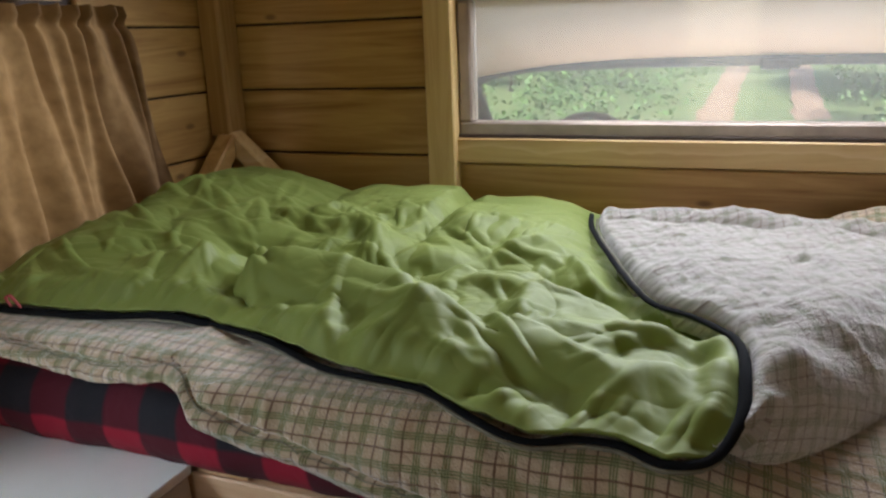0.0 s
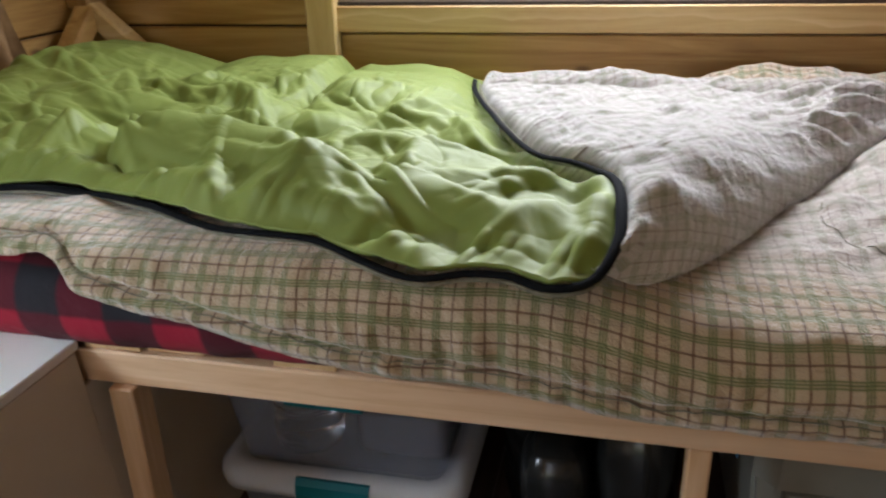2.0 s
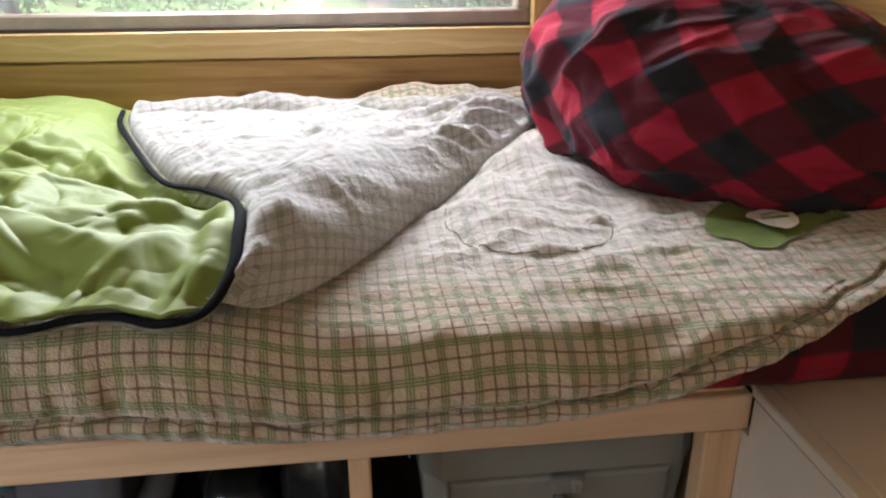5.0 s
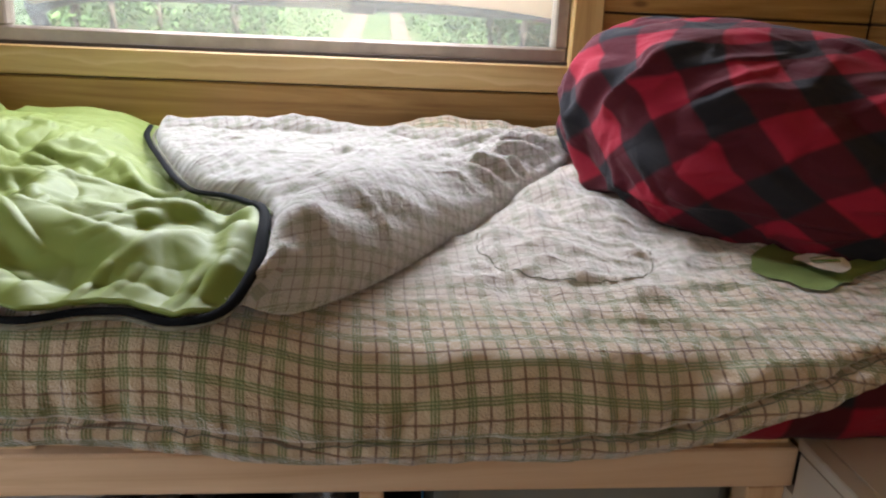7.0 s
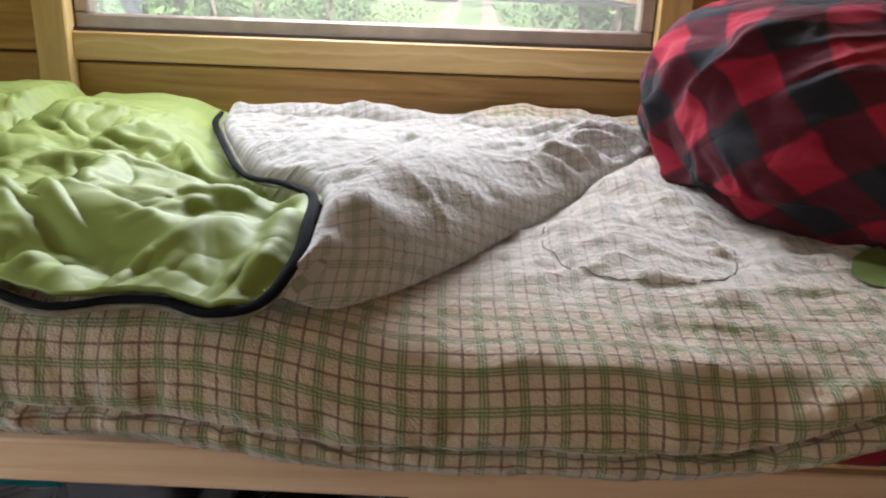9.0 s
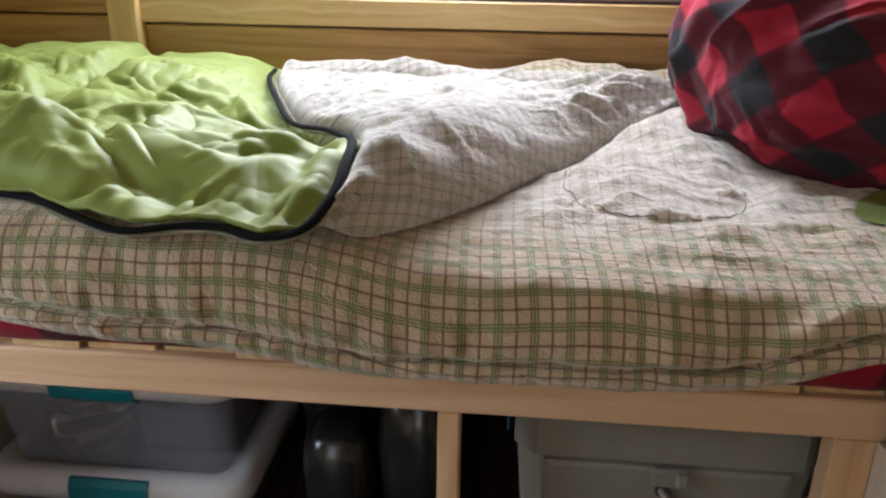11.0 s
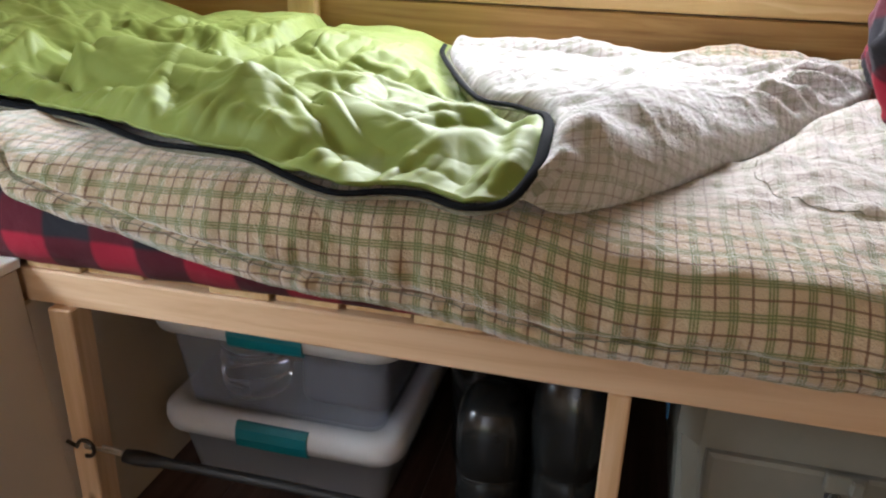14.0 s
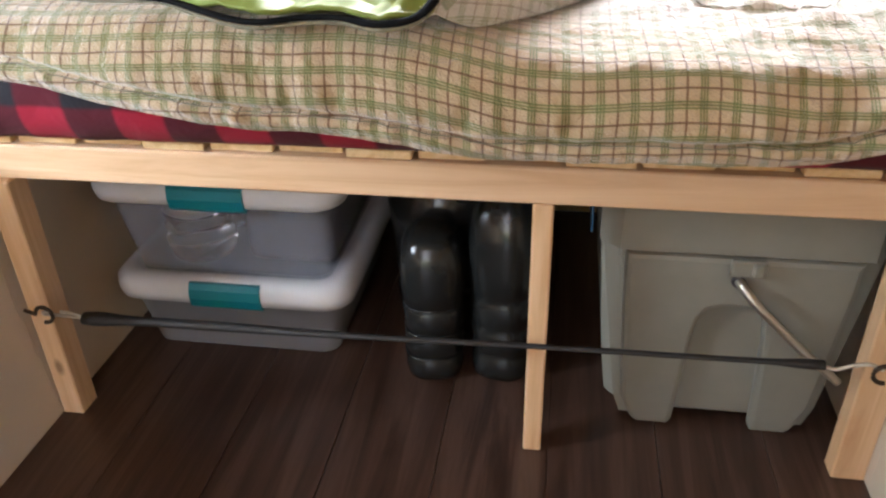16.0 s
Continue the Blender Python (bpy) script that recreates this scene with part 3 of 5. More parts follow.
bench_box(XW, -0.536, -0.536, -0.574)
bench_box(0.815, XE, 0.815, 0.815)

# ---- mattress ----
def mattress():
    x0, x1, y0, y1, z0, z1 = XW + 0.01, XE - 0.02, 0.965, YN - 0.05, 0.530, 0.665
    th = thing("mattress", "thick mattress in a red and black buffalo check cover", "mattress", (0.1, 1.4, 0.53))
    n, ring = 260, []
    xs = np.linspace(x0, x1, n)
    prof = [(y1, z0 + 0.02), (y1, z1 - 0.03), (y1 - 0.03, z1), (1.3, z1), (1.06, z1), (1.0, z1 - 0.012), (y0 + 0.008, z1 - 0.04), (y0, z1 - 0.075), (y0 + 0.004, z0 + 0.03), (y0 + 0.022, z0 + 0.004), (1.04, z0 - 0.004)]
    pr = spline(prof, 70)
    arc = np.concatenate([[0], np.cumsum(np.linalg.norm(np.diff(pr, axis=0), axis=1))])
    co = np.zeros((n, 70, 3))
    uv = np.zeros((n, 70, 2))
    for i, x in enumerate(xs):
        for j, (y, z) in enumerate(pr):
            k = smooth01(arc[j], 0.75, 0.9)
            w = k * (0.010 * nz(x * 5, arc[j] * 3, 3.1) + 0.004 * nz(x * 19, arc[j] * 10, 1.0))
            co[i, j] = (x, y - w, max(z, 0.531) - 0.3 * abs(w))
            uv[i, j] = (x + 0.03, arc[j] + 0.022)
    sheet("cover", co, uv, CHECK, th).matrix_parent_inverse = Matrix.Translation(th.location).inverted()


mattress()

# ---- sleeping bag ----
bag = thing("sleeping_bag", "opened plaid flannel sleeping bag with green lining, corner folded back", "sleeping bag", (0, 1.35, 0.66))
BAGINV = Matrix.Translation(bag.location).inverted()
HEM = [(-1.2, 0.700), (-0.83, 0.700), (-0.72, 0.696), (-0.62, 0.696), (-0.52, 0.706), (-0.48, 0.700), (-0.44, 0.676), (-0.40, 0.664), (-0.328, 0.648), (-0.237, 0.628), (-0.148, 0.617), (-0.054, 0.604), (0.042, 0.597), (0.14, 0.588),
       (0.24, 0.575), (0.33, 0.572), (0.40, 0.577), (0.50, 0.577), (0.60, 0.584), (0.67, 0.606), (0.77, 0.637), (0.86, 0.664), (0.95, 0.684), (1.05, 0.696), (1.4, 0.700)]
HX, HZ = [p[0] for p in HEM], [p[1] for p in HEM]


def bag_top(x, y):
    """Height of the plaid layer."""
    z = 0.690 + 0.012 * math.exp(-((y - 1.12) / 0.22) ** 2)
    z += (0.088 + 0.020 * math.exp(-((x - 0.48) / 0.14) ** 2)) * smooth01(y, 1.64, 1.78) * smooth01(x, 0.12, 0.40)
    z += 0.050 * math.exp(-((x - 0.62) / 0.115) ** 2 - ((y - 1.46) / 0.15) ** 2)
    z += 0.016 * math.exp(-((x - 0.52) / 0.10) ** 2 - ((y - 1.22) / 0.10) ** 2)
    z += 0.032 * smooth01(0.36 - x, 0.0, 0.34) * smooth01(1.14 - y, 0.0, 0.12)
    return z


def lower_layer():
    n, m = 420, 190
    xs = np.linspace(-1.085, 1.30, n)
    co, uv = np.zeros((n, m, 3)), np.zeros((n, m, 2))
    for i, x in enumerate(xs):
        lip = 0.004 * nz(x * 7, 0.3) + 0.003 * nz(x * 23, 5.3)
        zh = float(np.interp(x, HX, HZ)) + lip
        left = smooth01(-x, 0.43, 0.52)
        right = smooth01(x, 0.70, 1.05)
        yf = 0.872 + 0.018 * nz(x * 4.2, 9.0) + 0.030 * left + 0.045 * right
        lf = 0.050 * left + 0.044 * smooth01(0.36 - x, 0.0, 0.34) * (1 - left)
        pts = [(YN - 0.06, bag_top(x, YN - 0.06)), (1.6, bag_top(x, 1.6)), (1.4, bag_top(x, 1.4)), (1.2, bag_top(x, 1.2)), (1.05, bag_top(x, 1.05)), (yf + 0.085, 0.692 + lf), (yf + 0.030, 0.676 + lf), (yf + 0.004, 0.640 + lf), (yf, 0.600 + lf * 0.5), (yf + 0.008, 0.570), (yf + 0.016, 0.530)]
        c = spline(pts, 240)
        front = np.nonzero((c[:, 1] < zh) & (c[:, 0] < yf + 0.05))[0]
        stop = front[0] if len(front) else 239
        stop = max(stop, 120)
        a0, a1 = c[stop - 1], c[stop]
        f = min(1.0, max(0.0, (a0[1] - zh) / max(1e-6, a0[1] - a1[1])))
        c = np.vstack([c[:stop], a0 + (a1 - a0) * f])
        arc = np.concatenate([[0], np.cumsum(np.linalg.norm(np.diff(c, axis=0), axis=1))])
        q = arc[-1] * (1 - (1 - np.linspace(0, 1, m)) ** 1.55)
        ys, zs = np.interp(q, arc, c[:, 0]), np.interp(q, arc, c[:, 1])
        total = arc[-1]
        for j in range(m):
            y, z, s = ys[j], zs[j], q[j]
            d = total - s
            k = smooth01(d, 0.0, 0.03)
            f = smooth01(y, 1.08, 0.90)
            w = 0.009 * nz(x * 4.5, s * 5, 2.0) + 0.005 * crease(x * 9 + s * 4, s * 13, 4.0) * (0.4 + smooth01(x, 0.3, 0.5)) + 0.003 * nz(x * 26, s * 18, 6.0)
            w += (0.008 * (billow(x * 9 + s * 5, s * 14, 8.0) - 0.25) + 0.006 * (billow(x * 24, s * 28, 9.0) - 0.25)) * smooth01(x, 0.30, 0.48) * smooth01(y, 0.94, 1.04)
            w += 0.006 * (billow(x * 16, s * 11, 3.0) - 0.25)
            # stitched loop on the top
            e = abs(math.hypot((x - 0.545) / 1.0, (y - 1.16) * 0.95) - 0.115)
            w -= 0.003 * math.exp(-(e / 0.006) ** 2) * smooth01(1.20 - y, 0.0, 0.05)
            # seam above the hem, and the rolled edge
            w -= (0.011 + 0.004 * nz(x * 30, 4.0)) * math.exp(-((d - 0.027) / 0.0035) ** 2) - 0.007 * math.exp(-((d - 0.012) / 0.009) ** 2) + 0.006 * math.exp(-((d - 0.036) / 0.02) ** 2) * (1 - k)
            w += 0.007 * nz(x * 70, d * 20, 2.0) * math.exp(-((d - 0.012) / 0.014) ** 2) + 0.007 * crease(x * 34, d * 9, 3.0) * math.exp(-((d - 0.045) / 0.02) ** 2)
            if x < -0.38:
                w += 0.014 * crease(x * 8 - s * 5, s * 4, 8.0) * smooth01(-x, 0.38, 0.47) * smooth01(0.6 + x, -0.1, 0.1)
            # pleat that runs down beside the loop
            e = x - float(np.interp(y, (0.86, 0.90, 0.95, 1.02, 1.10), (0.545, 0.552, 0.575, 0.594, 0.60)))
            w += 0.0045 * math.exp(-(e / 0.006) ** 2) * smooth01(y, 0.875, 0.90) * smooth01(1.06 - y, 0.0, 0.05)
            co[i, j] = (x, y - w * f, z + w * (1 - 0.75 * f))
            uv[i, j] = (x + 0.012 * nz(x * 3.5, s * 3), s + 0.014 * nz(x * 3.5, s * 3, 5.0))
    X, Y = co[:, :, 0], co[:, :, 1]
    top = np.clip((Y - 0.96) / 0.08, 0, 1)
    rise = wrinkles(X, Y, 3, 150, (0.26, 0.78, 0.96, 1.62), -8, 22, (0.02, 0.07), (0.006, 0.014), (0.0018, 0.0048))
    rise += wrinkles(X, Y, 4, 16, (0.46, 0.80, 1.00, 1.60), -50, 20, (0.05, 0.12), (0.025, 0.05), (0.002, 0.005))
    rise += wrinkles(X, Y, 5, 36, (0.60, 1.2, 0.95, 1.25), 35, 30, (0.04, 0.12), (0.02, 0.045), (0.002, 0.006))
    # rounded quilt lumps along the folded edge
    for cx, cy, r, h in ((0.645, 1.51, 0.046, 0.026), (0.563, 1.385, 0.042, 0.020), (0.505, 1.285, 0.036, 0.013), (0.455, 1.20, 0.030, 0.008), (0.62, 1.29, 0.050, 0.010), (0.72, 1.36, 0.045, 0.012), (0.53, 1.12, 0.06, 0.006)):
        rise += 1.4 * h * np.exp(-(((X - cx) / r) ** 2 + ((Y - cy) / (1.3 * r)) ** 2) ** 1.5)
    co[:, :, 2] += rise * top
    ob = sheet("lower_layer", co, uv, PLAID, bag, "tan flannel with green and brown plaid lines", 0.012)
    ob.matrix_parent_inverse = BAGINV
    return co


LOWER = lower_layer()
seam = []
for col in LOWER[2:-2:2]:
    run = np.concatenate([[0], np.cumsum(np.linalg.norm(np.diff(col[::-1], axis=0), axis=1))])
    p = [float(np.interp(0.027, run, col[::-1, k])) for k in range(3)]
    seam.append((p[0], p[1] + 0.0006, p[2]))
part("hem_seam", tube(seam, 0.0010, sides=6), EDGE, bag, "dark stitched seam above the hem", True).matrix_parent_inverse = BAGINV
ZIPLINE = [(-1.09, 0.985, 0.751), (-0.93, 0.987, 0.753), (-0.75, 0.995, 0.754), (-0.58, 1.02, 0.759), (-0.43, 1.005, 0.751), (-0.3, 0.955, 0.745), (-0.24, 0.945, 0.745), (-0.16, 0.935, 0.744),
           (-0.09, 0.9, 0.739), (-0.02, 0.876, 0.734), (0.03, 0.892, 0.737), (0.07, 0.892, 0.737), (0.115, 0.874, 0.735), (0.155, 0.884, 0.74), (0.177, 0.914, 0.754)]
ZX, ZY, ZZ = [p[0] for p in ZIPLINE], [p[1] for p in ZIPLINE], [p[2] for p in ZIPLINE]


FLEFT = [(0.160, 0.894, 0.746), (0.184, 0.924, 0.764), (0.187, 0.985, 0.786), (0.178, 1.06, 0.794), (0.156, 1.12, 0.792), (0.120, 1.165, 0.788), (0.078, 1.205, 0.784), (0.038, 1.275, 0.782), (0.0, 1.37, 0.782), (-0.045, 1.48, 0.784), (-0.088, 1.60, 0.788), (-0.108, 1.700, 0.788)]
FX, FY = [p[0] for p in FLEFT], [p[1] for p in FLEFT]
FRIGHT = [(0.160, 0.892, 0.742), (0.205, 0.924, 0.714), (0.25, 0.968, 0.704), (0.283, 1.012, 0.702), (0.333, 1.092, 0.702), (0.392, 1.198, 0.704), (0.466, 1.312, 0.708), (0.544, 1.432, 0.722), (0.612, 1.548, 0.735), (0.668, 1.660, 0.742), (0.705, 1.745, 0.748)]
FRIGHT = [(x, y, max(z, bag_top(x, y) + 0.005)) for x, y, z in FRIGHT]


VALLEY_X, VALLEY_Y = (-0.70, -0.62, -0.50, -0.41, -0.31, -0.23, -0.12, -0.02, 0.10), (1.28, 1.25, 1.215, 1.255, 1.28, 1.315, 1.30, 1.24, 1.13)
RIDGE_X, RIDGE_Y = (-0.74, -0.66, -0.50, -0.37, -0.285, -0.20, -0.13, -0.04, 0.02, 0.09), (1.09, 1.14, 1.13, 1.135, 1.12, 1.05, 1.04, 1.015, 0.985, 0.99)
FZ = [p[2] for p in FLEFT]
BACK_X, BACK_Z = (-1.09, -1.01, -0.93, -0.82, -0.74, -0.66, -0.60, -0.49, -0.405, -0.374, -0.34, -0.226, -0.13, -0.09), (0.800, 0.825, 0.845, 0.838, 0.816, 0.792, 0.808, 0.816, 0.812, 0.778, 0.796, 0.800, 0.790, 0.778)


def puff(x, y):
    """Quilted rise of the green lining over the zip line."""
    yf, zf = float(np.interp(x, ZX, ZY)), float(np.interp(x, ZX, ZZ))
    d = y - yf
    k = smooth01(y, 1.30, 1.60)
    z = (zf - 0.004 + 0.022 * smooth01(d, -0.012, 0.045) + 0.014 * smooth01(d, 0.03, 0.15)) * (1 - k) + float(np.interp(x, BACK_X, BACK_Z)) * k
    # the long valley across the middle, and the ridge in front of it
    v = y - float(np.interp(x, VALLEY_X, VALLEY_Y)) - 0.012 * nz(x * 9, 3.3)
    z -= (0.050 * math.exp(-(v / 0.032) ** 2) if v < 0 else 0.050 * math.exp(-(v / 0.055) ** 2)) * smooth01(x, -0.75, -0.6)
    v = y - float(np.interp(x, RIDGE_X, RIDGE_Y)) - 0.014 * nz(x * 11, 8.3)
    z += 0.020 * (math.exp(-(v / 0.065) ** 2) if v < 0 else math.exp(-(v / 0.022) ** 2)) * smooth01(x, -0.80, -0.66)
    z += 0.040 * math.exp(-((x + 0.92) / 0.16) ** 2 - ((y - 1.34) / 0.20) ** 2)
    z -= 0.070 * smooth01(-x, 0.95, 1.09)
    z -= 0.07 * smooth01(y, 1.70, 1.80)
    e = x - float(np.interp(y, FY, FX))
    z -= 0.016 * smooth01(e, -0.07, -0.005) * smooth01(y, 0.98, 1.12)
    return z


def fold(a):
    """A wave of straight slopes with crisp crests and valleys."""
    return math.asin(0.985 * math.sin(2 * math.pi * a)) * 2 / math.pi


def lining():
    n, m = 460, 270
    xs = np.linspace(-1.088, 0.178, n)
    co, uv, hold = np.zeros((n, m, 3)), np.zeros((n, m, 2)), np.zeros((n, m, 3))
    for i, x0 in enumerate(xs):
        yf = float(np.interp(x0, ZX, ZY))
        for j in range(m):
            y = yf + (YN - 0.03 - yf) * (j / (m - 1)) ** 1.15
            x = min(x0, float(np.interp(y, FY, FX)) + 0.035)
            # the hollow beside the fold, and the rise to its zip
            e = x - float(np.interp(y, FY, FX))
            near = 1 - smooth01(y, 1.06, 1.16)
            k = smooth01(e, -0.036, -0.010) * near
            dip = 0.016 * math.exp(-((e + 0.050) / 0.026) ** 2) * near * smooth01(y, 0.92, 0.99)
            co[i, j] = (x, y, puff(x, y) - dip)
            hold[i, j] = (k, float(np.interp(y, FY, FZ)) - 0.014 - 0.6 * max(0.0, e + 0.004), y - yf)
            uv[i, j] = (x, y)
    X, Y, D = co[:, :, 0], co[:, :, 1], hold[:, :, 2]
    a, b = X * 0.82 - Y * 0.57, Y * 0.82 + X * 0.57
    wa = a + 0.030 * np.sin(b * 21 + 1.0) + 0.016 * np.sin(a * 37 + b * 23)
    wb = b + 0.022 * np.sin(a * 19 + 2.0) + 0.012 * np.sin(b * 43 - a * 31)
    w = (0.050 * facets(wa / 0.17, wb / 0.10, 1) + 0.026 * facets(wa / 0.095, wb / 0.060, 2) + 0.006 * facets(wa / 0.038, wb / 0.027, 3)) * (0.35 + 0.65 * np.clip((X + 0.72) / 0.16, 0, 1))
    w += wrinkles(X, Y, 11, 44, (-1.0, 0.16, 0.95, 1.56), -36, 22, (0.07, 0.18), (0.012, 0.028), (0.004, 0.010))
    w += wrinkles(X, Y, 12, 26, (-1.0, 0.16, 0.95, 1.60), 48, 24, (0.05, 0.12), (0.010, 0.022), (0.004, 0.008))
    w += wrinkles(X, Y, 13, 130, (-1.0, 0.16, 0.93, 1.62), -30, 40, (0.02, 0.06), (0.006, 0.014), (0.002, 0.0055))
    # pinched gathers in front of the back puffs, and a fan of folds at the far corner
    w += wrinkles(X, Y, 14, 34, (-0.66, -0.08, 1.46, 1.56), 85, 25, (0.02, 0.05), (0.008, 0.016), (0.004, 0.009))
    w += wrinkles(X, Y, 15, 26, (-0.98, -0.52, 1.15, 1.66), 0, 9, (0.07, 0.16), (0.018, 0.045), (0.006, 0.015), (-0.60, 1.28))
    w *= np.clip((D + 0.008) / 0.035, 0, 1) * (1 - 0.78 * np.clip((Y - 1.47) / 0.09, 0, 1))
    w += wrinkles(X, Y, 16, 46, (-0.64, -0.06, 1.50, 1.64), 80, 35, (0.015, 0.045), (0.006, 0.013), (0.0015, 0.0045))
    # gathers along the zip
    for k in range(70):
        cx = -1.05 + 1.20 * (k + 0.5 * math.sin(k * 2.4)) / 69
        tip = cx + 0.5 * D - 0.004
        w += (0.0035 + 0.0025 * math.sin(k * 5.1)) * np.exp(-((X - tip) / (0.006 + 0.002 * math.sin(k * 1.7))) ** 2) * np.exp(-((D - 0.030) / 0.024) ** 2)
    co[:, :, 2] = (co[:, :, 2] + w) * (1 - hold[:, :, 0]) + hold[:, :, 1] * hold[:, :, 0]
    ob = sheet("lining", co, uv, GREEN, bag, "crumpled apple-green nylon lining", 0.006)
    ob.matrix_parent_inverse = BAGINV


lining()


def flap():
    n, m = 190, 200
    L, R = spline(FLEFT, n), spline(FRIGHT, n)
    co, uv = np.zeros((n, m, 3)), np.zeros((n, m, 2))
    for i in range(n):
        s = i / (n - 1)
        back = smooth01(s, 0.975, 1.0)
        width = (R[i] - L[i])
        wl = float(np.linalg.norm(width))
        for j in range(m):
            t = j / (m - 1)
            p = L[i] + width * t
            dl, dr = t * wl, (1 - t) * wl
            top = L[i][2] + (0.024 - 0.022 * smooth01(s, 0.5, 0.9)) * math.sin(math.pi * min(1.0, t)) ** 0.8 * smooth01(wl, 0.0, 0.25) - 0.020 * t * smooth01(s, 0.2, 0.6)
            q = min(1.0, dr / max(0.02, min(wl * 0.8, 0.065 + 0.075 * (1 - smooth01(s, 0.15, 0.55)) + 0.02 * nz(s * 9, 2.0))))
            z0 = R[i][2] + (top - R[i][2]) * math.sqrt(max(0.0, 1 - (1 - q) ** 2))
            q = min(1.0, dl / 0.018)
            z0 -= 0.042 * smooth01(wl, 0.04, 0.2) * (1 - math.sqrt(max(0.0, 1 - (1 - q) ** 2)))
            a, b = p[0] * 0.8 + p[1] * 0.6, p[1] * 0.8 - p[0] * 0.6
            w = 0.020 * (billow(a * 3 + 0.1 * nz(a * 6, b * 6), b * 8, 11.0) - 0.25) + 0.009 * (billow(a * 8, b * 20, 12.0) - 0.25) + 0.0025 * nz(a * 40, b * 40, 2.0)
            # pulls that run in from the long folded edge and up from the corner
            far = smooth01(s, 0.45, 0.75) * math.exp(-((dr - 0.05) / 0.11) ** 2)
            w += 0.016 * far * fold(s * 9 + dr * 2.2 + 0.8 * nz(s * 6, dr * 5, 21.0)) + 0.009 * far * fold(s * 19 + dr * 4 + 0.8 * nz(s * 9, dr * 7, 22.0))
            near = math.exp(-(dl / 0.12) ** 2) * (1 - smooth01(s, 0.35, 0.6))
            w += 0.006 * near * fold(s * 9 - dl * 4 + 0.6 * nz(s * 7, dl * 6, 23.0))
            w += 0.004 * fold(a * 6 + b * 9 + 0.7 * nz(a * 7, b * 7, 24.0)) * max(0.0, 0.4 + 1.6 * nz(a * 6, b * 6, 25.0))
            w *= smooth01(dl, 0.0, 0.03) * smooth01(dr, 0.0, 0.03)
            d = (1 - s) * 0.9
            seam = (0.013 * math.exp(-((d - 0.075) / 0.006) ** 2) - 0.014 * math.exp(-((d - 0.042) / 0.022) ** 2)) * smooth01(dl, 0.0, 0.03)
            z = z0 + w - seam - 0.05 * back
            co[i, j] = (p[0], p[1] + 0.01 * back, z)
            r = radians(33)
            px, py = p[0] - 0.8 * (z - 0.75), p[1] + 0.5 * (z - 0.75)
            uv[i, j] = (px * math.cos(r) + py * math.sin(r), py * math.cos(r) - px * math.sin(r))
    X, Y = co[:, :, 0], co[:, :, 1]
    rise = wrinkles(X, Y, 21, 60, (0.0, 0.62, 1.0, 1.70), -38, 22, (0.04, 0.12), (0.012, 0.032), (0.003, 0.009))
    rise += wrinkles(X, Y, 22, 40, (0.0, 0.62, 1.0, 1.70), 15, 30, (0.03, 0.07), (0.010, 0.022), (0.002, 0.006))
    rise += wrinkles(X, Y, 23, 18, (0.42, 0.68, 1.40, 1.72), 0, 10, (0.05, 0.11), (0.012, 0.026), (0.006, 0.013), (0.74, 1.78))
    inside = np.sin(np.linspace(0, math.pi, m))[None, :] * np.clip((1 - np.linspace(0, 1, n)) / 0.12, 0, 1)[:, None]
    co[:, :, 2] += rise * np.minimum(1.0, 2 * inside)
    ob = sheet("folded_flap", co, uv, PLAID_LIT, bag, "folded-back corner, plaid flannel with window light put into its colour", 0.022)
    ob.matrix_parent_inverse = BAGINV
    row = co[int(0.915 * (n - 1)), 6:-12:2]
    part("flap_seam", tube([(p[0], p[1], p[2] + 0.0002) for p in row], 0.0011, sides=6), EDGE, bag, "dark stitched seam along the folded edge", True).matrix_parent_inverse = BAGINV


flap()
zip_pts = spline(ZIPLINE[:-1] + [(p[0] - 0.006, p[1] - 0.004, p[2] + 0.001) for p in FLEFT[1:4]] + [(p[0] - 0.010, p[1] - 0.005, p[2] - 0.006) for p in FLEFT[4:]], 240)
zip_pts[:, 2] += np.array([0.0025 * nz(p[0] * 12, p[1] * 12) for p in zip_pts])
ob = part("zip", tube([(p[0], p[1] - 0.004, p[2] - 0.006) for p in zip_pts], lambda t: 0.0050 + 0.0028 * math.exp(-((t - 0.15) / 0.16) ** 2) + 0.0016 * math.exp(-((t - 0.62) / 0.06) ** 2), flat=0.7), ZIP, bag, "black zip tape edging", True)
ob.matrix_parent_inverse = BAGINV
run = spline(ZIPLINE[:-2], 200)
co, uv = np.zeros((200, 9, 3)), np.zeros((200, 9, 2))
flat = LOWER.reshape(-1, 3)
for i, p in enumerate(run):
    rest = flat[np.argmin((flat[:, 0] - p[0]) ** 2 + (flat[:, 1] - p[1] - 0.012) ** 2)][2] - 0.004
    drop = max(0.004, (p[2] - 0.006 - rest) * smooth01(0.04 - p[0], 0.0, 0.15))
    for j in range(9):
        k = j / 8
        co[i, j] = (p[0], p[1] + 0.002 + 0.010 * k - 0.004 * math.sin(math.pi * k) + 0.002 * nz(p[0] * 24, k * 3), p[2] - 0.006 - drop * k)
        uv[i, j] = (p[0], drop * k + 0.012)
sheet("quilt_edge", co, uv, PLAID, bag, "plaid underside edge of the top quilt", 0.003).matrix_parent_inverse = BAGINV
tag = spline([(-0.862, 0.975, 0.757), (-0.866, 0.972, 0.772), (-0.858, 0.972, 0.776), (-0.848, 0.972, 0.768), (-0.842, 0.975, 0.757)], 16)
part("zip_pull", tube(tag, 0.0032, flat=0.6), plain("red_cord", (0.30, 0.05, 0.05), 0.8), bag, "red cord zip pull", True).matrix_parent_inverse = BAGINV
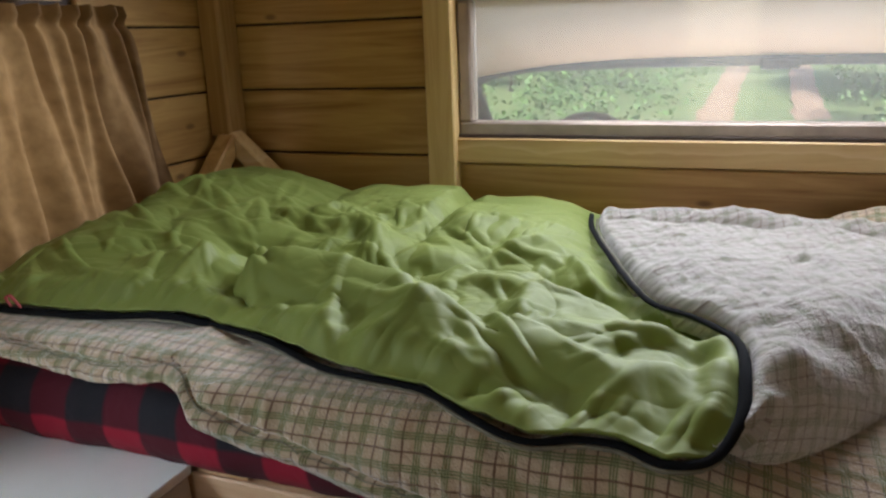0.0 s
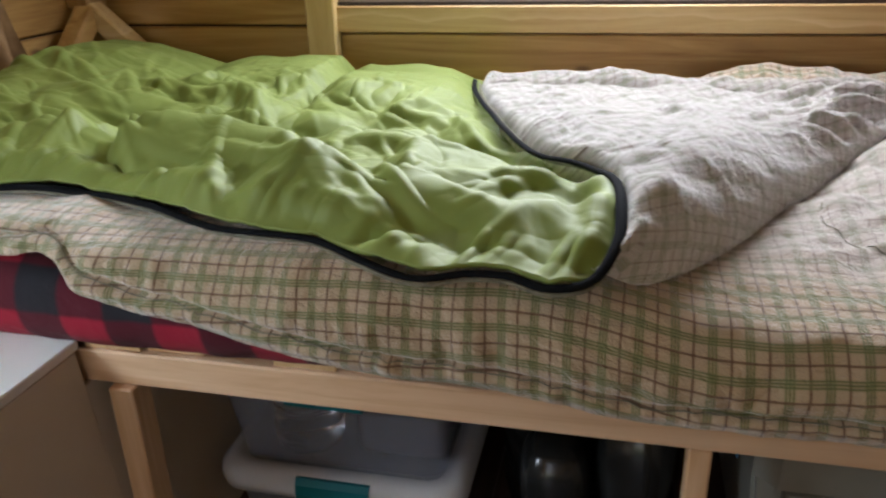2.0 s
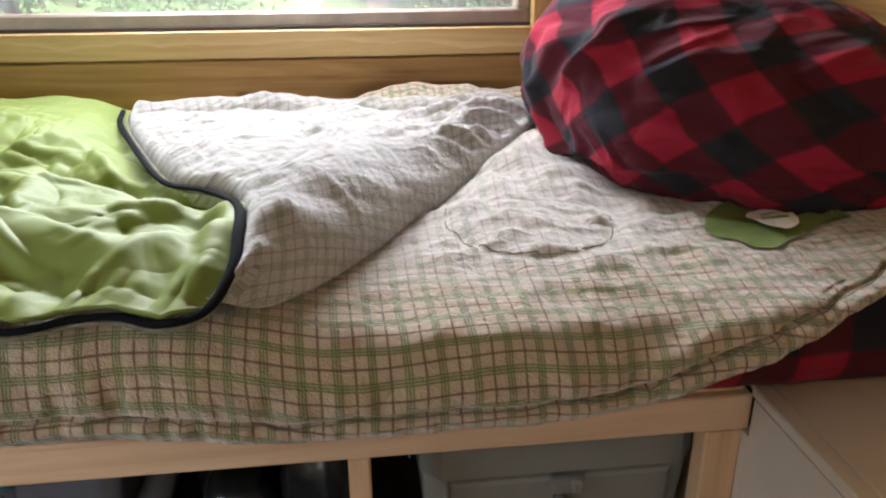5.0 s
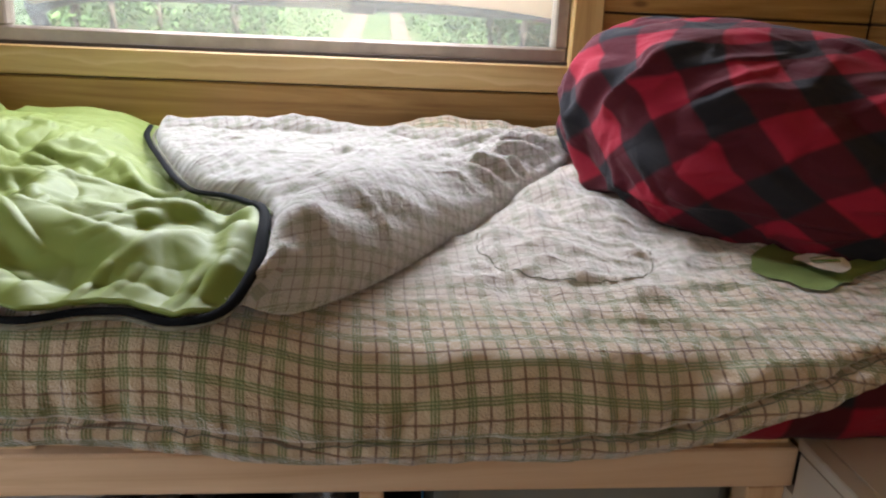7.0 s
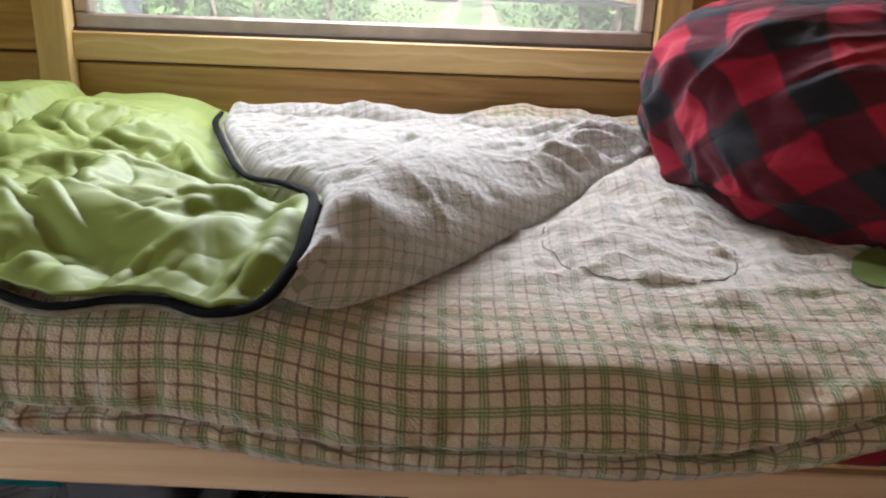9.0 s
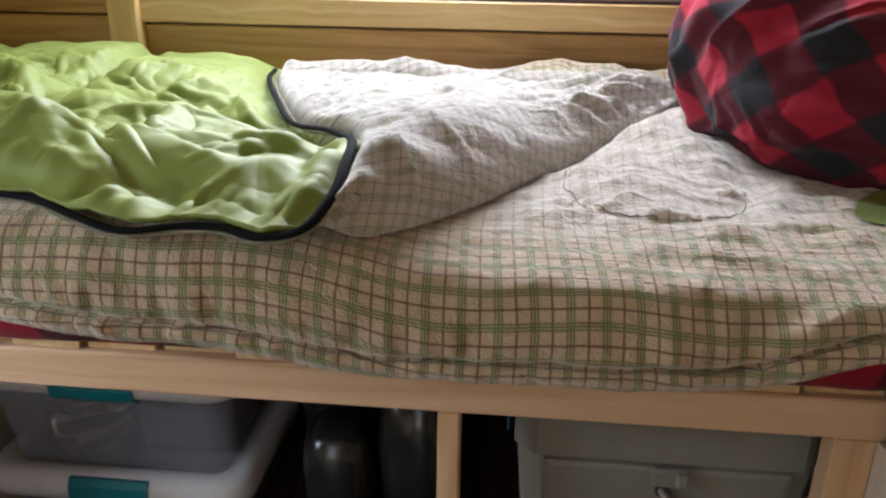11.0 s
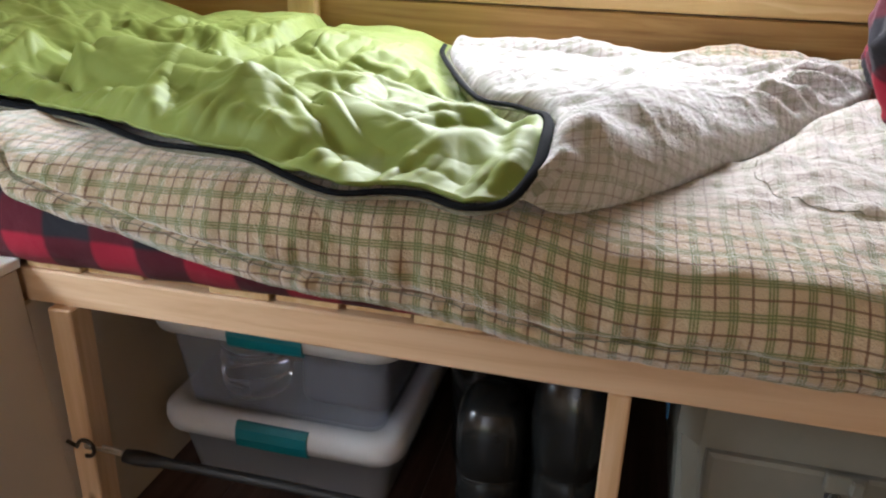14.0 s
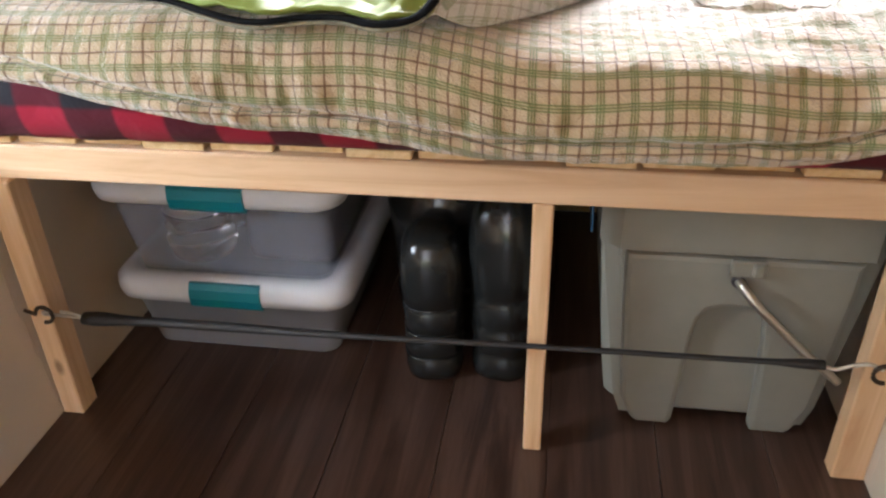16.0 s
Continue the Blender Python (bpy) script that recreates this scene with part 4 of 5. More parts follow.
ob = part("zip_piping", tube([(p[0] + (0.012 if i > 150 else 0.0), p[1] - 0.008, p[2] - 0.0115) for i, p in enumerate(zip_pts)], 0.0024), EDGE, bag, "", True)
ob.matrix_parent_inverse = BAGINV


def lying(name, ring, centre, lift, material, parent, label):
    """A flat fabric piece that follows the plaid layer under it."""
    flat = LOWER.reshape(-1, 3)
    bm = bmesh.new()
    rows = []
    for f in (0.25, 0.5, 0.75, 1.0):
        row = []
        for x, y in ring:
            x, y = centre[0] + f * (x - centre[0]), centre[1] + f * (y - centre[1])
            near = flat[np.argmin((flat[:, 0] - x) ** 2 + (flat[:, 1] - y) ** 2)]
            row.append(bm.verts.new((x, y, near[2] + lift)))
        rows.append(row)
    bm.faces.new(rows[0])
    n = len(ring)
    for p, q in zip(rows, rows[1:]):
        for k in range(n):
            bm.faces.new((p[k], p[(k + 1) % n], q[(k + 1) % n], q[k]))
    bmesh.ops.recalc_face_normals(bm, faces=bm.faces)
    return part(name, bm, material, parent, label, True)


arc = []
for k in range(61):
    g = radians(165 + 200 * k / 60)
    x, y = 0.545 + (0.115 + 0.005 * nz(k * 0.21, 2.0)) * math.cos(g), 1.16 + 0.118 * math.sin(g)
    near = LOWER.reshape(-1, 3)[np.argmin((LOWER[:, :, 0] - x) ** 2 + (LOWER[:, :, 1] - y) ** 2)]
    arc.append((x, y, near[2] + 0.0005))
part("stitching", tube(arc, 0.0009, sides=6), EDGE, bag, "quilting stitch line", True).matrix_parent_inverse = BAGINV
ring = spline([(0.775, 1.10), (0.80, 1.15), (0.87, 1.20), (0.93, 1.205), (0.985, 1.16), (1.0, 1.12), (0.93, 1.105), (0.88, 1.06), (0.84, 1.035), (0.80, 1.06), (0.776, 1.095)], 40)
patch = lying("brand_patch", ring, (0.885, 1.12), 0.004, PATCH, bag, "green fabric patch with a white oval mark")
patch.matrix_parent_inverse = BAGINV
oval = [(0.882 + 0.034 * math.cos(k * math.pi / 14), 1.122 + 0.036 * math.sin(k * math.pi / 14)) for k in range(28)]
lying("oval_mark", oval, (0.882, 1.122), 0.012, LABELWHITE, patch, "white printed oval")
for dx, dy, w, h in ((0.0, 0.010, 0.012, 0.003), (-0.002, -0.010, 0.020, 0.003)):
    lying("printed_bar", [(0.882 + dx + sx * w, 1.122 + dy + sy * h) for sx, sy in ((-1, -1), (1, -1), (1, 1), (-1, 1))], (0.882 + dx, 1.122 + dy), 0.0145, PATCH, patch, "small green bar")

# ---- pillow bundle ----
def bundle():
    th = thing("bedding_bundle", "big stuffed cushion in red and black buffalo check cloth", "pillow", (1.0, 1.45, 0.672))
    n, m = 190, 330
    co, uv = np.zeros((n, m, 3)), np.zeros((n, m, 2))
    for i in range(n):
        a = -math.pi / 2 + math.pi * i / (n - 1)
        for j in range(m):
            b = 2 * math.pi * j / (m - 1)
            ca, sa = math.cos(a), math.sin(a)
            cx, cy = math.cos(b), math.sin(b)
            e = 0.75
            px = 0.40 * abs(ca) ** e * math.copysign(abs(cx) ** 0.85, cx)
            py = 0.312 * abs(ca) ** e * math.copysign(abs(cy) ** 0.85, cy)
            pz = 0.170 * math.copysign(abs(sa) ** 0.85, sa)
            r = 0.030 * nz(px * 4, py * 4 + 3, pz * 5) + 0.030 * (billow(px * 5 + pz * 3, py * 5, pz * 8) - 0.25) + 0.020 * (billow(px * 11 + pz * 6, py * 10, pz * 16) - 0.25)
            r *= ca ** 0.5 if ca > 0 else 0
            k = 1 + r / 0.3
            px, py, pz = px * k, py * k, pz * k
            lean = 0.10 * (pz / 0.175)
            px += 0.05 * smooth01(-sa, -0.1, 1.0) * (1 if px < 0 else 0.3) * abs(ca)
            co[i, j] = (px + lean * 0.2, py + lean * 0.4, pz - 0.17 * px * (0.5 + 0.5 * sa))
            ang = radians(38)
            u0, v0 = (b - math.pi) * 0.36 * math.cos(a * 0.55), a * 0.30
            uv[i, j] = (u0 * math.cos(ang) + v0 * math.sin(ang), v0 * math.cos(ang) - u0 * math.sin(ang))
    A, B = np.meshgrid(np.linspace(-math.pi / 2, math.pi / 2, n), np.linspace(0, 2 * math.pi, m), indexing="ij")
    U, V = (B - math.pi) * 0.36, A * 0.28
    rise = wrinkles(U, V, 31, 60, (-0.2, 0.75, -0.40, 0.22), 0, 14, (0.06, 0.16), (0.016, 0.040), (0.006, 0.016), (-0.02, -0.16))
    rise += wrinkles(U, V, 32, 50, (-0.2, 0.75, -0.40, 0.30), -35, 25, (0.04, 0.10), (0.012, 0.03), (0.004, 0.010))
    rise += wrinkles(U, V, 33, 24, (0.1, 0.75, -0.40, -0.12), 80, 16, (0.04, 0.10), (0.014, 0.03), (0.006, 0.014))
    co *= (1 + (rise * np.cos(A) ** 0.5 / 0.33))[:, :, None]
    co[:, :, 0] = np.where(co[:, :, 0] > 0, co[:, :, 0] * 0.68, co[:, :, 0])
    ob = sheet("cushion", co, uv, CHECK, th)
    ob.location = (0.034, 0.008, 0.150)
    return th


bundle()

# ---- curtain ----
def curtain():
    th = thing("curtain", "gathered burlap curtain hanging from a wooden rod", "curtain", (-1.05, 1.2, 1.2))
    n, m = 620, 60
    co, uv = np.zeros((n, m, 3)), np.zeros((n, m, 2))
    for i in range(n):
        t = i / (n - 1)
        for j in range(m):
            s = j / (m - 1)
            y = 0.62 + (1.475 - 0.62) * t + 0.11 * s * smooth01(t, 0.55, 1.0)
            z = 1.212 - 0.55 * s
            ph = t * 120 + 4.5 * nz(t * 13, s * 1.2)
            ph2 = t * 62 + 3.6 * nz(t * 8, s * 1.0, 3.0)
            low = smooth01(s, 0.15, 0.7)
            x = -1.045 + 0.016 * (1 - 0.55 * low) * (1 + 0.9 * smooth01(0.06 - s, 0.0, 0.03)) * math.sin(ph) * (0.7 + 0.9 * nz(t * 21, 6.0)) + 0.024 * low * math.sin(ph2) + 0.010 * nz(t * 30, s * 3, 4.0) + 0.030 * s
            x -= 0.010 * math.exp(-((s - 0.065) / 0.02) ** 2)
            co[i, j] = (x, y, z + (0.006 * nz(t * 90, 1.0) if s < 0.02 else 0))
            uv[i, j] = (t * 1.6, s * 0.56)
    sheet("cloth", co, uv, BURLAP, th, "coarse brown burlap").matrix_parent_inverse = Matrix.Translation(th.location).inverted()
    ob = part("rod", tube([(-1.045, 0.55, 1.232), (-1.045, 1.33, 1.232)], 0.013, sides=14), PINE_Y, th, "wooden dowel rod", True)
    ob.matrix_parent_inverse = Matrix.Translation(th.location).inverted()


curtain()

# ---- under the bunk ----
def storage_bin(at, low, h):
    th = thing("storage_bin", "cloudy plastic bin with white lid and teal latch on the floor" if low else "clear plastic bin of jars with white lid and teal latch", "storage bin", at, "stacked storage bins")
    w, d = 0.410, 0.43
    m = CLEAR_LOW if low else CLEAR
    secs = [rrect(w - 0.035, d - 0.035, 0.03, 0.0), rrect(w - 0.03, d - 0.03, 0.034, 0.006), rrect(w + 0.015, d + 0.015, 0.04, h), rrect(w + 0.03, d + 0.03, 0.042, h + 0.001), rrect(w + 0.03, d + 0.03, 0.042, h + 0.008)]
    inner = [rrect(w + 0.012, d + 0.012, 0.038, h + 0.008), rrect(w + 0.008, d + 0.008, 0.036, h), rrect(w - 0.036, d - 0.036, 0.03, 0.009)]
    part("body", loft(secs + inner), m, th, smooth=True)
    lid = [rrect(w + 0.030, d + 0.03, 0.05, h - 0.012), rrect(w + 0.052, d + 0.052, 0.055, h - 0.012), rrect(w + 0.060, d + 0.06, 0.058, h + 0.004), rrect(w + 0.056, d + 0.056, 0.056, h + 0.022),
           rrect(w + 0.034, d + 0.034, 0.05, h + 0.034), rrect(w - 0.01, d - 0.01, 0.04, h + 0.037), rrect(w - 0.03, d - 0.03, 0.04, h + 0.026)]
    part("lid", loft(lid), LID, th, "white lid with a rounded rim", True)
    prof = [(-0.002, h + 0.030), (-0.026, h + 0.033), (-0.033, h + 0.022), (-0.036, h + 0.004), (-0.032, h - 0.014), (-0.024, h - 0.022), (-0.018, h - 0.018)]
    ys = -d / 2
    bm = loft([[(x, ys + a, z) for a, z in prof] for x in (-0.068, -0.063, 0.063, 0.068)])
    part("latch", bm, TEAL, th, "teal latch")
    return th


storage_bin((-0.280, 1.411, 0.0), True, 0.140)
storage_bin((-0.281, 1.411, 0.167), False, 0.178)


def jar(at, s=1.0):
    th = thing("glass_jar", "squat ribbed glass jar inside the clear bin", "jar", at, "glass jars")
    prof = [(0.030, 0.0), (0.040, 0.004), (0.043, 0.016), (0.037, 0.020), (0.044, 0.029), (0.037, 0.036), (0.044, 0.046), (0.037, 0.052), (0.042, 0.060), (0.036, 0.066)]
    secs = [[(s * r * math.cos(k * math.pi / 10), s * r * math.sin(k * math.pi / 10), s * z) for k in range(20)] for r, z in prof]
    part("body", loft(secs), JARGLASS, th, smooth=True)
    secs = [[(s * r * math.cos(k * math.pi / 10), s * r * math.sin(k * math.pi / 10), s * z) for k in range(20)] for r, z in ((0.041, 0.067), (0.043, 0.069), (0.043, 0.080), (0.040, 0.083))]
    part("lid", loft(secs), STEEL, th, "dull metal lid", True)


for x, y, z, k in ((-0.362, 1.284, 0.0, 1.52), (-0.352, 1.425, 0.0, 1.45), (-0.372, 1.525, 0.0, 1.4)):
    jar((x, y, 0.1765 + z), k)
pack = thing("grey_packet", "soft dark grey packet lying in the clear bin", "packet", (-0.175, 1.40, 0.1765))
part("packet", box((0.17, 0.30, 0.105), (0, 0, 0.0525), 0.02, seg=3), plain("grey_cloth", (0.10, 0.10, 0.115), 0.8), pack, smooth=True)


def jug(at, turn, sx=1.0, sz=1.0, domed=False):
    th = thing("water_jug", "tall glossy black plastic jug with ribbed waist and rounded shoulders", "jug", at, "black jugs")
    th.rotation_euler = (0, 0, radians(turn))
    prof = [(0.048, 0.0), (0.058, 0.006), (0.061, 0.02), (0.061, 0.050), (0.057, 0.056), (0.061, 0.062), (0.062, 0.105), (0.058, 0.112), (0.062, 0.119), (0.063, 0.165), (0.059, 0.171), (0.064, 0.178), (0.067, 0.23), (0.068, 0.27), (0.064, 0.305), (0.053, 0.335), (0.036, 0.355), (0.022, 0.366), (0.019, 0.372), (0.019, 0.392)]
    if domed:
        prof = prof[:12] + [(0.0655, 0.215), (0.066, 0.25), (0.063, 0.28), (0.055, 0.302), (0.042, 0.317), (0.024, 0.325), (0.006, 0.327)]
    secs = []
    for r, z in prof:
        ring = []
        for k in range(36):
            a = k * math.pi / 18
            e = 0.72
            c, s = math.cos(a), math.sin(a)
            ring.append((r * sx * math.copysign(abs(c) ** e, c), r * sx * 1.12 * math.copysign(abs(s) ** e, s), z * sz))
        secs.append(ring)
    part("body", loft(secs), BLACKJUG, th, smooth=True)
    if domed:
        for z in (0.056, 0.112, 0.171):
            ring = [(0.0605 * sx * math.copysign(abs(math.cos(k * math.pi / 18)) ** 0.72, math.cos(k * math.pi / 18)), 0.0605 * 1.12 * sx * math.copysign(abs(math.sin(k * math.pi / 18)) ** 0.72, math.sin(k * math.pi / 18)), z * sz) for k in range(36)]
            part("rib", tube(ring, 0.0022, closed=True, sides=6), BLACKJUG, th, smooth=True)
        return th
    secs = [[(r * math.cos(k * math.pi / 14), r * math.sin(k * math.pi / 14), z * sz) for k in range(28)] for r, z in ((0.024, 0.378), (0.025, 0.380), (0.025, 0.405), (0.023, 0.408))]
    part("cap", loft(secs), RUBBER, th, smooth=True)
    part("handle", tube(spline([(0.0, sx * 0.060, sz * 0.335), (0.0, sx * 0.085, sz * 0.30), (0.0, sx * 0.088, sz * 0.25), (0.0, sx * 0.066, sz * 0.215)], 16), 0.011), BLACKJUG, th, smooth=True)
    return th


jug((0.104, 1.208, 0.0), 8, 0.88, 0.93, True)
jug((0.232, 1.222, 0.0), -10, 0.90, 1.04)
jug((0.112, 1.430, 0.0), 20, 1.95, 1.04)


def cooler():
    th = thing("cooler", "light grey hard plastic cooler with a steel swing handle", "cooler", (0.592, 1.36, 0.0))
    w, d = 0.412, 0.56
    y0 = -0.285

    def ring(wd, dp, c, z):
        x, y = wd / 2, dp / 2
        return [(x - c, y, z), (-x + c, y, z), (-x, y - c, z), (-x, -y + c, z), (-x + c, -y, z), (x - c, -y, z), (x, -y + c, z), (x, y - c, z)]
    part("body", loft([ring(w - 0.075, d - 0.07, 0.03, 0.020), ring(w - 0.060, d - 0.05, 0.035, 0.032), ring(w - 0.045, d - 0.045, 0.035, 0.09), ring(w - 0.004, d - 0.040, 0.03, 0.335), ring(w, d - 0.036, 0.03, 0.346)]), COOLER, th)
    part("lid", loft([ring(w - 0.004, d + 0.000, 0.03, 0.3475), ring(w + 0.006, d + 0.010, 0.03, 0.351), ring(w + 0.004, d + 0.008, 0.03, 0.425), ring(w - 0.03, d - 0.03, 0.03, 0.440)]), COOLER, th)
    # moulded end with an arched recess between two chamfered feet
    outer = [(-0.168, 0.345), (-0.168, 0.30), (-0.152, 0.060), (-0.132, 0.010), (-0.122, 0.0), (-0.068, 0.0), (-0.062, 0.012)]
    inner = [(-0.053, 0.20), (-0.048, 0.232), (-0.036, 0.250), (-0.018, 0.256)]
    half = outer + inner
    ngon = half + [(-x, z) for x, z in reversed(half)]
    bm = bmesh.new()
    f = bm.faces.new([bm.verts.new((x, y0 + 0.030, z)) for x, z in ngon])
    ext = bmesh.ops.extrude_face_region(bm, geom=[f])
    front = [v for v in ext["geom"] if isinstance(v, bmesh.types.BMVert)]
    for v in front:
        v.co.y = y0 + 0.016 * (1 - min(1.0, v.co.z / 0.3)) ** 1.5
    bmesh.ops.recalc_face_normals(bm, faces=bm.faces)
    rim = [e for e in bm.edges if all(v in front for v in e.verts)]
    bmesh.ops.bevel(bm, geom=rim, offset=0.009, segments=2, affect="EDGES", profile=0.5)
    part("end_moulding", bm, COOLER, th)
    for sx in (-1, 1):
        part("corner", loft([[(sx * x, y, z) for x, y in ((a, y0 + 0.028), (b, y0 + 0.030), (b, y0 + 0.055), (a, y0 + 0.055))] for z, a, b in ((0.012, 0.12, 0.150), (0.05, 0.13, 0.163), (0.345, 0.14, 0.202))]), COOLER, th)
        part("foot", loft([[(sx * a, d / 2 - b, z) for a, b in ((0.15, 0.02), (0.14, 0.01), (0.09, 0.01), (0.075, 0.03))] for z in (0.0, 0.05)]), COOLER, th)
    part("latch", box((0.052, 0.014, 0.028), (0.006, y0 - 0.006, 0.334), 0.004, seg=2), COOLER, th)
    part("latch_tab", box((0.017, 0.012, 0.022), (0.018, y0 - 0.015, 0.336), 0.003), COOLER, th)
    part("handle_socket", tube([(-0.004, y0 + 0.004, 0.308), (-0.004, y0 - 0.004, 0.308)], 0.010, sides=14), CABTRIM, th)
    part("handle", tube(spline([(-0.004, y0 + 0.004, 0.308), (0.0, y0 - 0.016, 0.308), (0.008, y0 - 0.024, 0.300), (0.075, y0 - 0.030, 0.233), (0.160, y0 - 0.032, 0.158)], 30), 0.0068, sides=12), STEEL, th, "bent steel rod handle", True)
    part("drain_plug", tube([(0, d / 2 - 0.03, 0.06), (0, d / 2 + 0.012, 0.06)], 0.014), COOLER, th)
    return th


cooler()
bl = thing("blue_cloth", "narrow blue cloth draped over the cooler lid", "cloth", (0.378, 1.22, 0.44))
part("cloth", loft([[(-0.006, y, -0.115), (-0.003, y, -0.115), (-0.003, y, 0.001), (0.055, y, 0.004), (0.055, y, 0.008), (-0.006, y, 0.005)] for y in (-0.05, -0.01, 0.03, 0.07)]), BLUE, bl)

# ---- bungee ----
bungee = thing("bungee_cord", "black rubber strap stretched across on steel hooks", "strap", (0.13, 0.97, 0.23))
INV = Matrix.Translation(bungee.location).inverted()
cord = spline([(-0.425, 0.972, 0.226), (-0.30, 0.974, 0.227), (0.0, 0.978, 0.226), (0.30, 0.984, 0.228), (0.50, 0.982, 0.232), (0.70, 0.978, 0.238)], 60)


def thick(t):
    return 0.0050 + 0.0062 * math.exp(-((t - 0.02) / 0.035) ** 2) + 0.0042 * math.exp(-((t - 0.16) / 0.2) ** 2) + 0.004 * math.exp(-((t - 0.985) / 0.03) ** 2)


for n, bm, m in (("strap", tube(cord, thick, sides=10, flat=0.8), RUBBER),
                 ("hook", tube(spline([(-0.428, 0.971, 0.227), (-0.455, 0.970, 0.229), (-0.476, 0.968, 0.231), (-0.484, 0.962, 0.236), (-0.482, 0.957, 0.243), (-0.472, 0.957, 0.244)], 24), 0.0029), STEEL),
                 ("hook", tube(spline([(-0.428, 0.971, 0.231), (-0.448, 0.970, 0.236), (-0.462, 0.969, 0.237)], 10), 0.0029), STEEL),
                 ("hook", tube(spline([(0.695, 0.978, 0.237), (0.712, 0.976, 0.233), (0.735, 0.973, 0.244), (0.757, 0.970, 0.250), (0.772, 0.965, 0.246)], 24), 0.0029), STEEL)):
    part(n, bm, m, bungee, smooth=True).matrix_parent_inverse = INV


def screw_hook(at, sx):
    th = thing("screw_hook", "dark open screw hook in the pine leg", "hook", at, "screw hooks")
    pts = [(0.03 * -sx, 0.0, 0.004)] + [(sx * 0.004 + sx * 0.0145 * math.cos(radians(a)) * -1, -0.002, 0.0145 * math.sin(radians(a)) - 0.001) for a in range(0, 300, 20)]
    part("hook", tube(pts, 0.0034, sides=8), DARKMETAL, th, smooth=True)


screw_hook((-0.487, 0.960, 0.238), 1)
screw_hook((0.776, 0.962, 0.243), -1)

# ---- truck cab seen through the window ----
cab = thing("truck_cab", "pickup cab interior with tan headliner and dark windshield rim", "truck", (0.1, 2.6, 0.0))
CI = Matrix.Translation(cab.location).inverted()
n, m = 40, 24
co, uv = np.zeros((n, m, 3)), np.zeros((n, m, 2))
for i in range(n):
    u = -1 + 2 * i / (n - 1)
    for j in range(m):
        v = j / (m - 1)
        co[i, j] = (0.12 + 1.02 * u, 2.16 + 1.06 * v, 1.235 - 0.215 * v ** 1.15 - 0.075 * abs(u) ** 3.2)
        uv[i, j] = (u, v)
sheet("headliner", co, uv, HEADLINER, cab, "tan fabric headliner", 0.05).matrix_parent_inverse = CI
hp = spline([(-0.92, 3.19, 0.935), (-0.84, 3.2, 0.975), (-0.70, 3.21, 1.003), (-0.45, 3.22, 1.013), (0.12, 3.23, 1.016), (0.70, 3.22, 1.010), (0.95, 3.21, 1.0), (1.10, 3.2, 0.95)], 60)
part("windshield_rim", tube(hp, 0.030), CABTRIM, cab, smooth=True).matrix_parent_inverse = CI
for sx in (-0.90, 1.12):
    part("pillar", tube(spline([(sx, 3.18, 0.95), (sx + 0.015, 3.4, 0.70), (sx + 0.02, 3.6, 0.45)], 12), 0.028), CABTRIM, cab, smooth=True).matrix_parent_inverse = CI
a = [(-0.37 + 0.19 * math.cos(k * math.pi / 20), 2.88 + 0.06 * math.sin(k * math.pi / 20), 0.665 + 0.175 * math.sin(k * math.pi / 20)) for k in range(40)]
part("steering_wheel", tube(a, 0.014, closed=True), CABTRIM, cab, smooth=True).matrix_parent_inverse = CI
part("dashboard", box((2.0, 0.45, 0.30), (0.12, 3.25, 0.50), 0.06, seg=3), CABTRIM, cab, smooth=True).matrix_parent_inverse = CI
mir = part("mirror", box((0.13, 0.03, 0.04), (0.24, 3.17, 0.995), 0.010, seg=2), CABTRIM, cab)
mir.matrix_parent_inverse = CI

# ---- outside ----
def ground_z(x, y):
    return -0.86 + 0.045 * max(0.0, y - 16) + 0.12 * nz(x * 0.2, y * 0.2) * smooth01(abs(x - 0.3), 1.8, 3.5) + 0.10 * max(0.0, abs(x) - 5) * smooth01(y, 8, 20)


GRASS, nt, b = mat("grassy_ground", 0.95)
v = mapped(nt, (1, 1, 1))
nt.links.new(mix(nt, tex(nt, v, 6.0), ramp(nt, tex(nt, v, 0.7), [(0.35, (0.08, 0.14, 0.05)), (0.65, (0.17, 0.22, 0.09))]), (0.09, 0.13, 0.04)), b.inputs["Base Color"])
DIRT, nt, b = mat("dirt_track", 0.95)
v = mapped(nt, (1, 1, 1))
nt.links.new(ramp(nt, tex(nt, v, 3.0, 6.0), [(0.3, (0.22, 0.14, 0.095)), (0.7, (0.32, 0.23, 0.165))]), b.inputs["Base Color"])
LEAF, nt, b = mat("leaves", 0.6)
geo = nt.nodes.new("ShaderNodeNewGeometry")
nt.links.new(ramp(nt, geo.outputs["Random Per Island"], [(0.0, (0.05, 0.12, 0.03)), (0.6, (0.09, 0.19, 0.05)), (1.0, (0.15, 0.27, 0.08))]), b.inputs["Base Color"])
b.inputs["Subsurface Weight"].default_value = 0.0
BARK = plain("bark", (0.16, 0.13, 0.10), 0.9, vary=0.3, scale=20, relief=0.6)


def terrain(name, x0, x1, y0, y1, nx, ny, lift, material, label, wav=None):
    co, uv = np.zeros((nx, ny, 3)), np.zeros((nx, ny, 2))
    for i in range(nx):
        for j in range(ny):
            y = y0 + (y1 - y0) * (j / (ny - 1))
            x = x0 + (x1 - x0) * i / (nx - 1)
            if wav:
                x += wav(y) + 0.12 * nz(i * 3.1, y * 0.9)
            co[i, j] = (x, y, ground_z(x, y) + lift)
            uv[i, j] = (x, y)
    ob = sheet(name, co, uv, material, None)
    return tagged(ob, label, name, kind="structure")


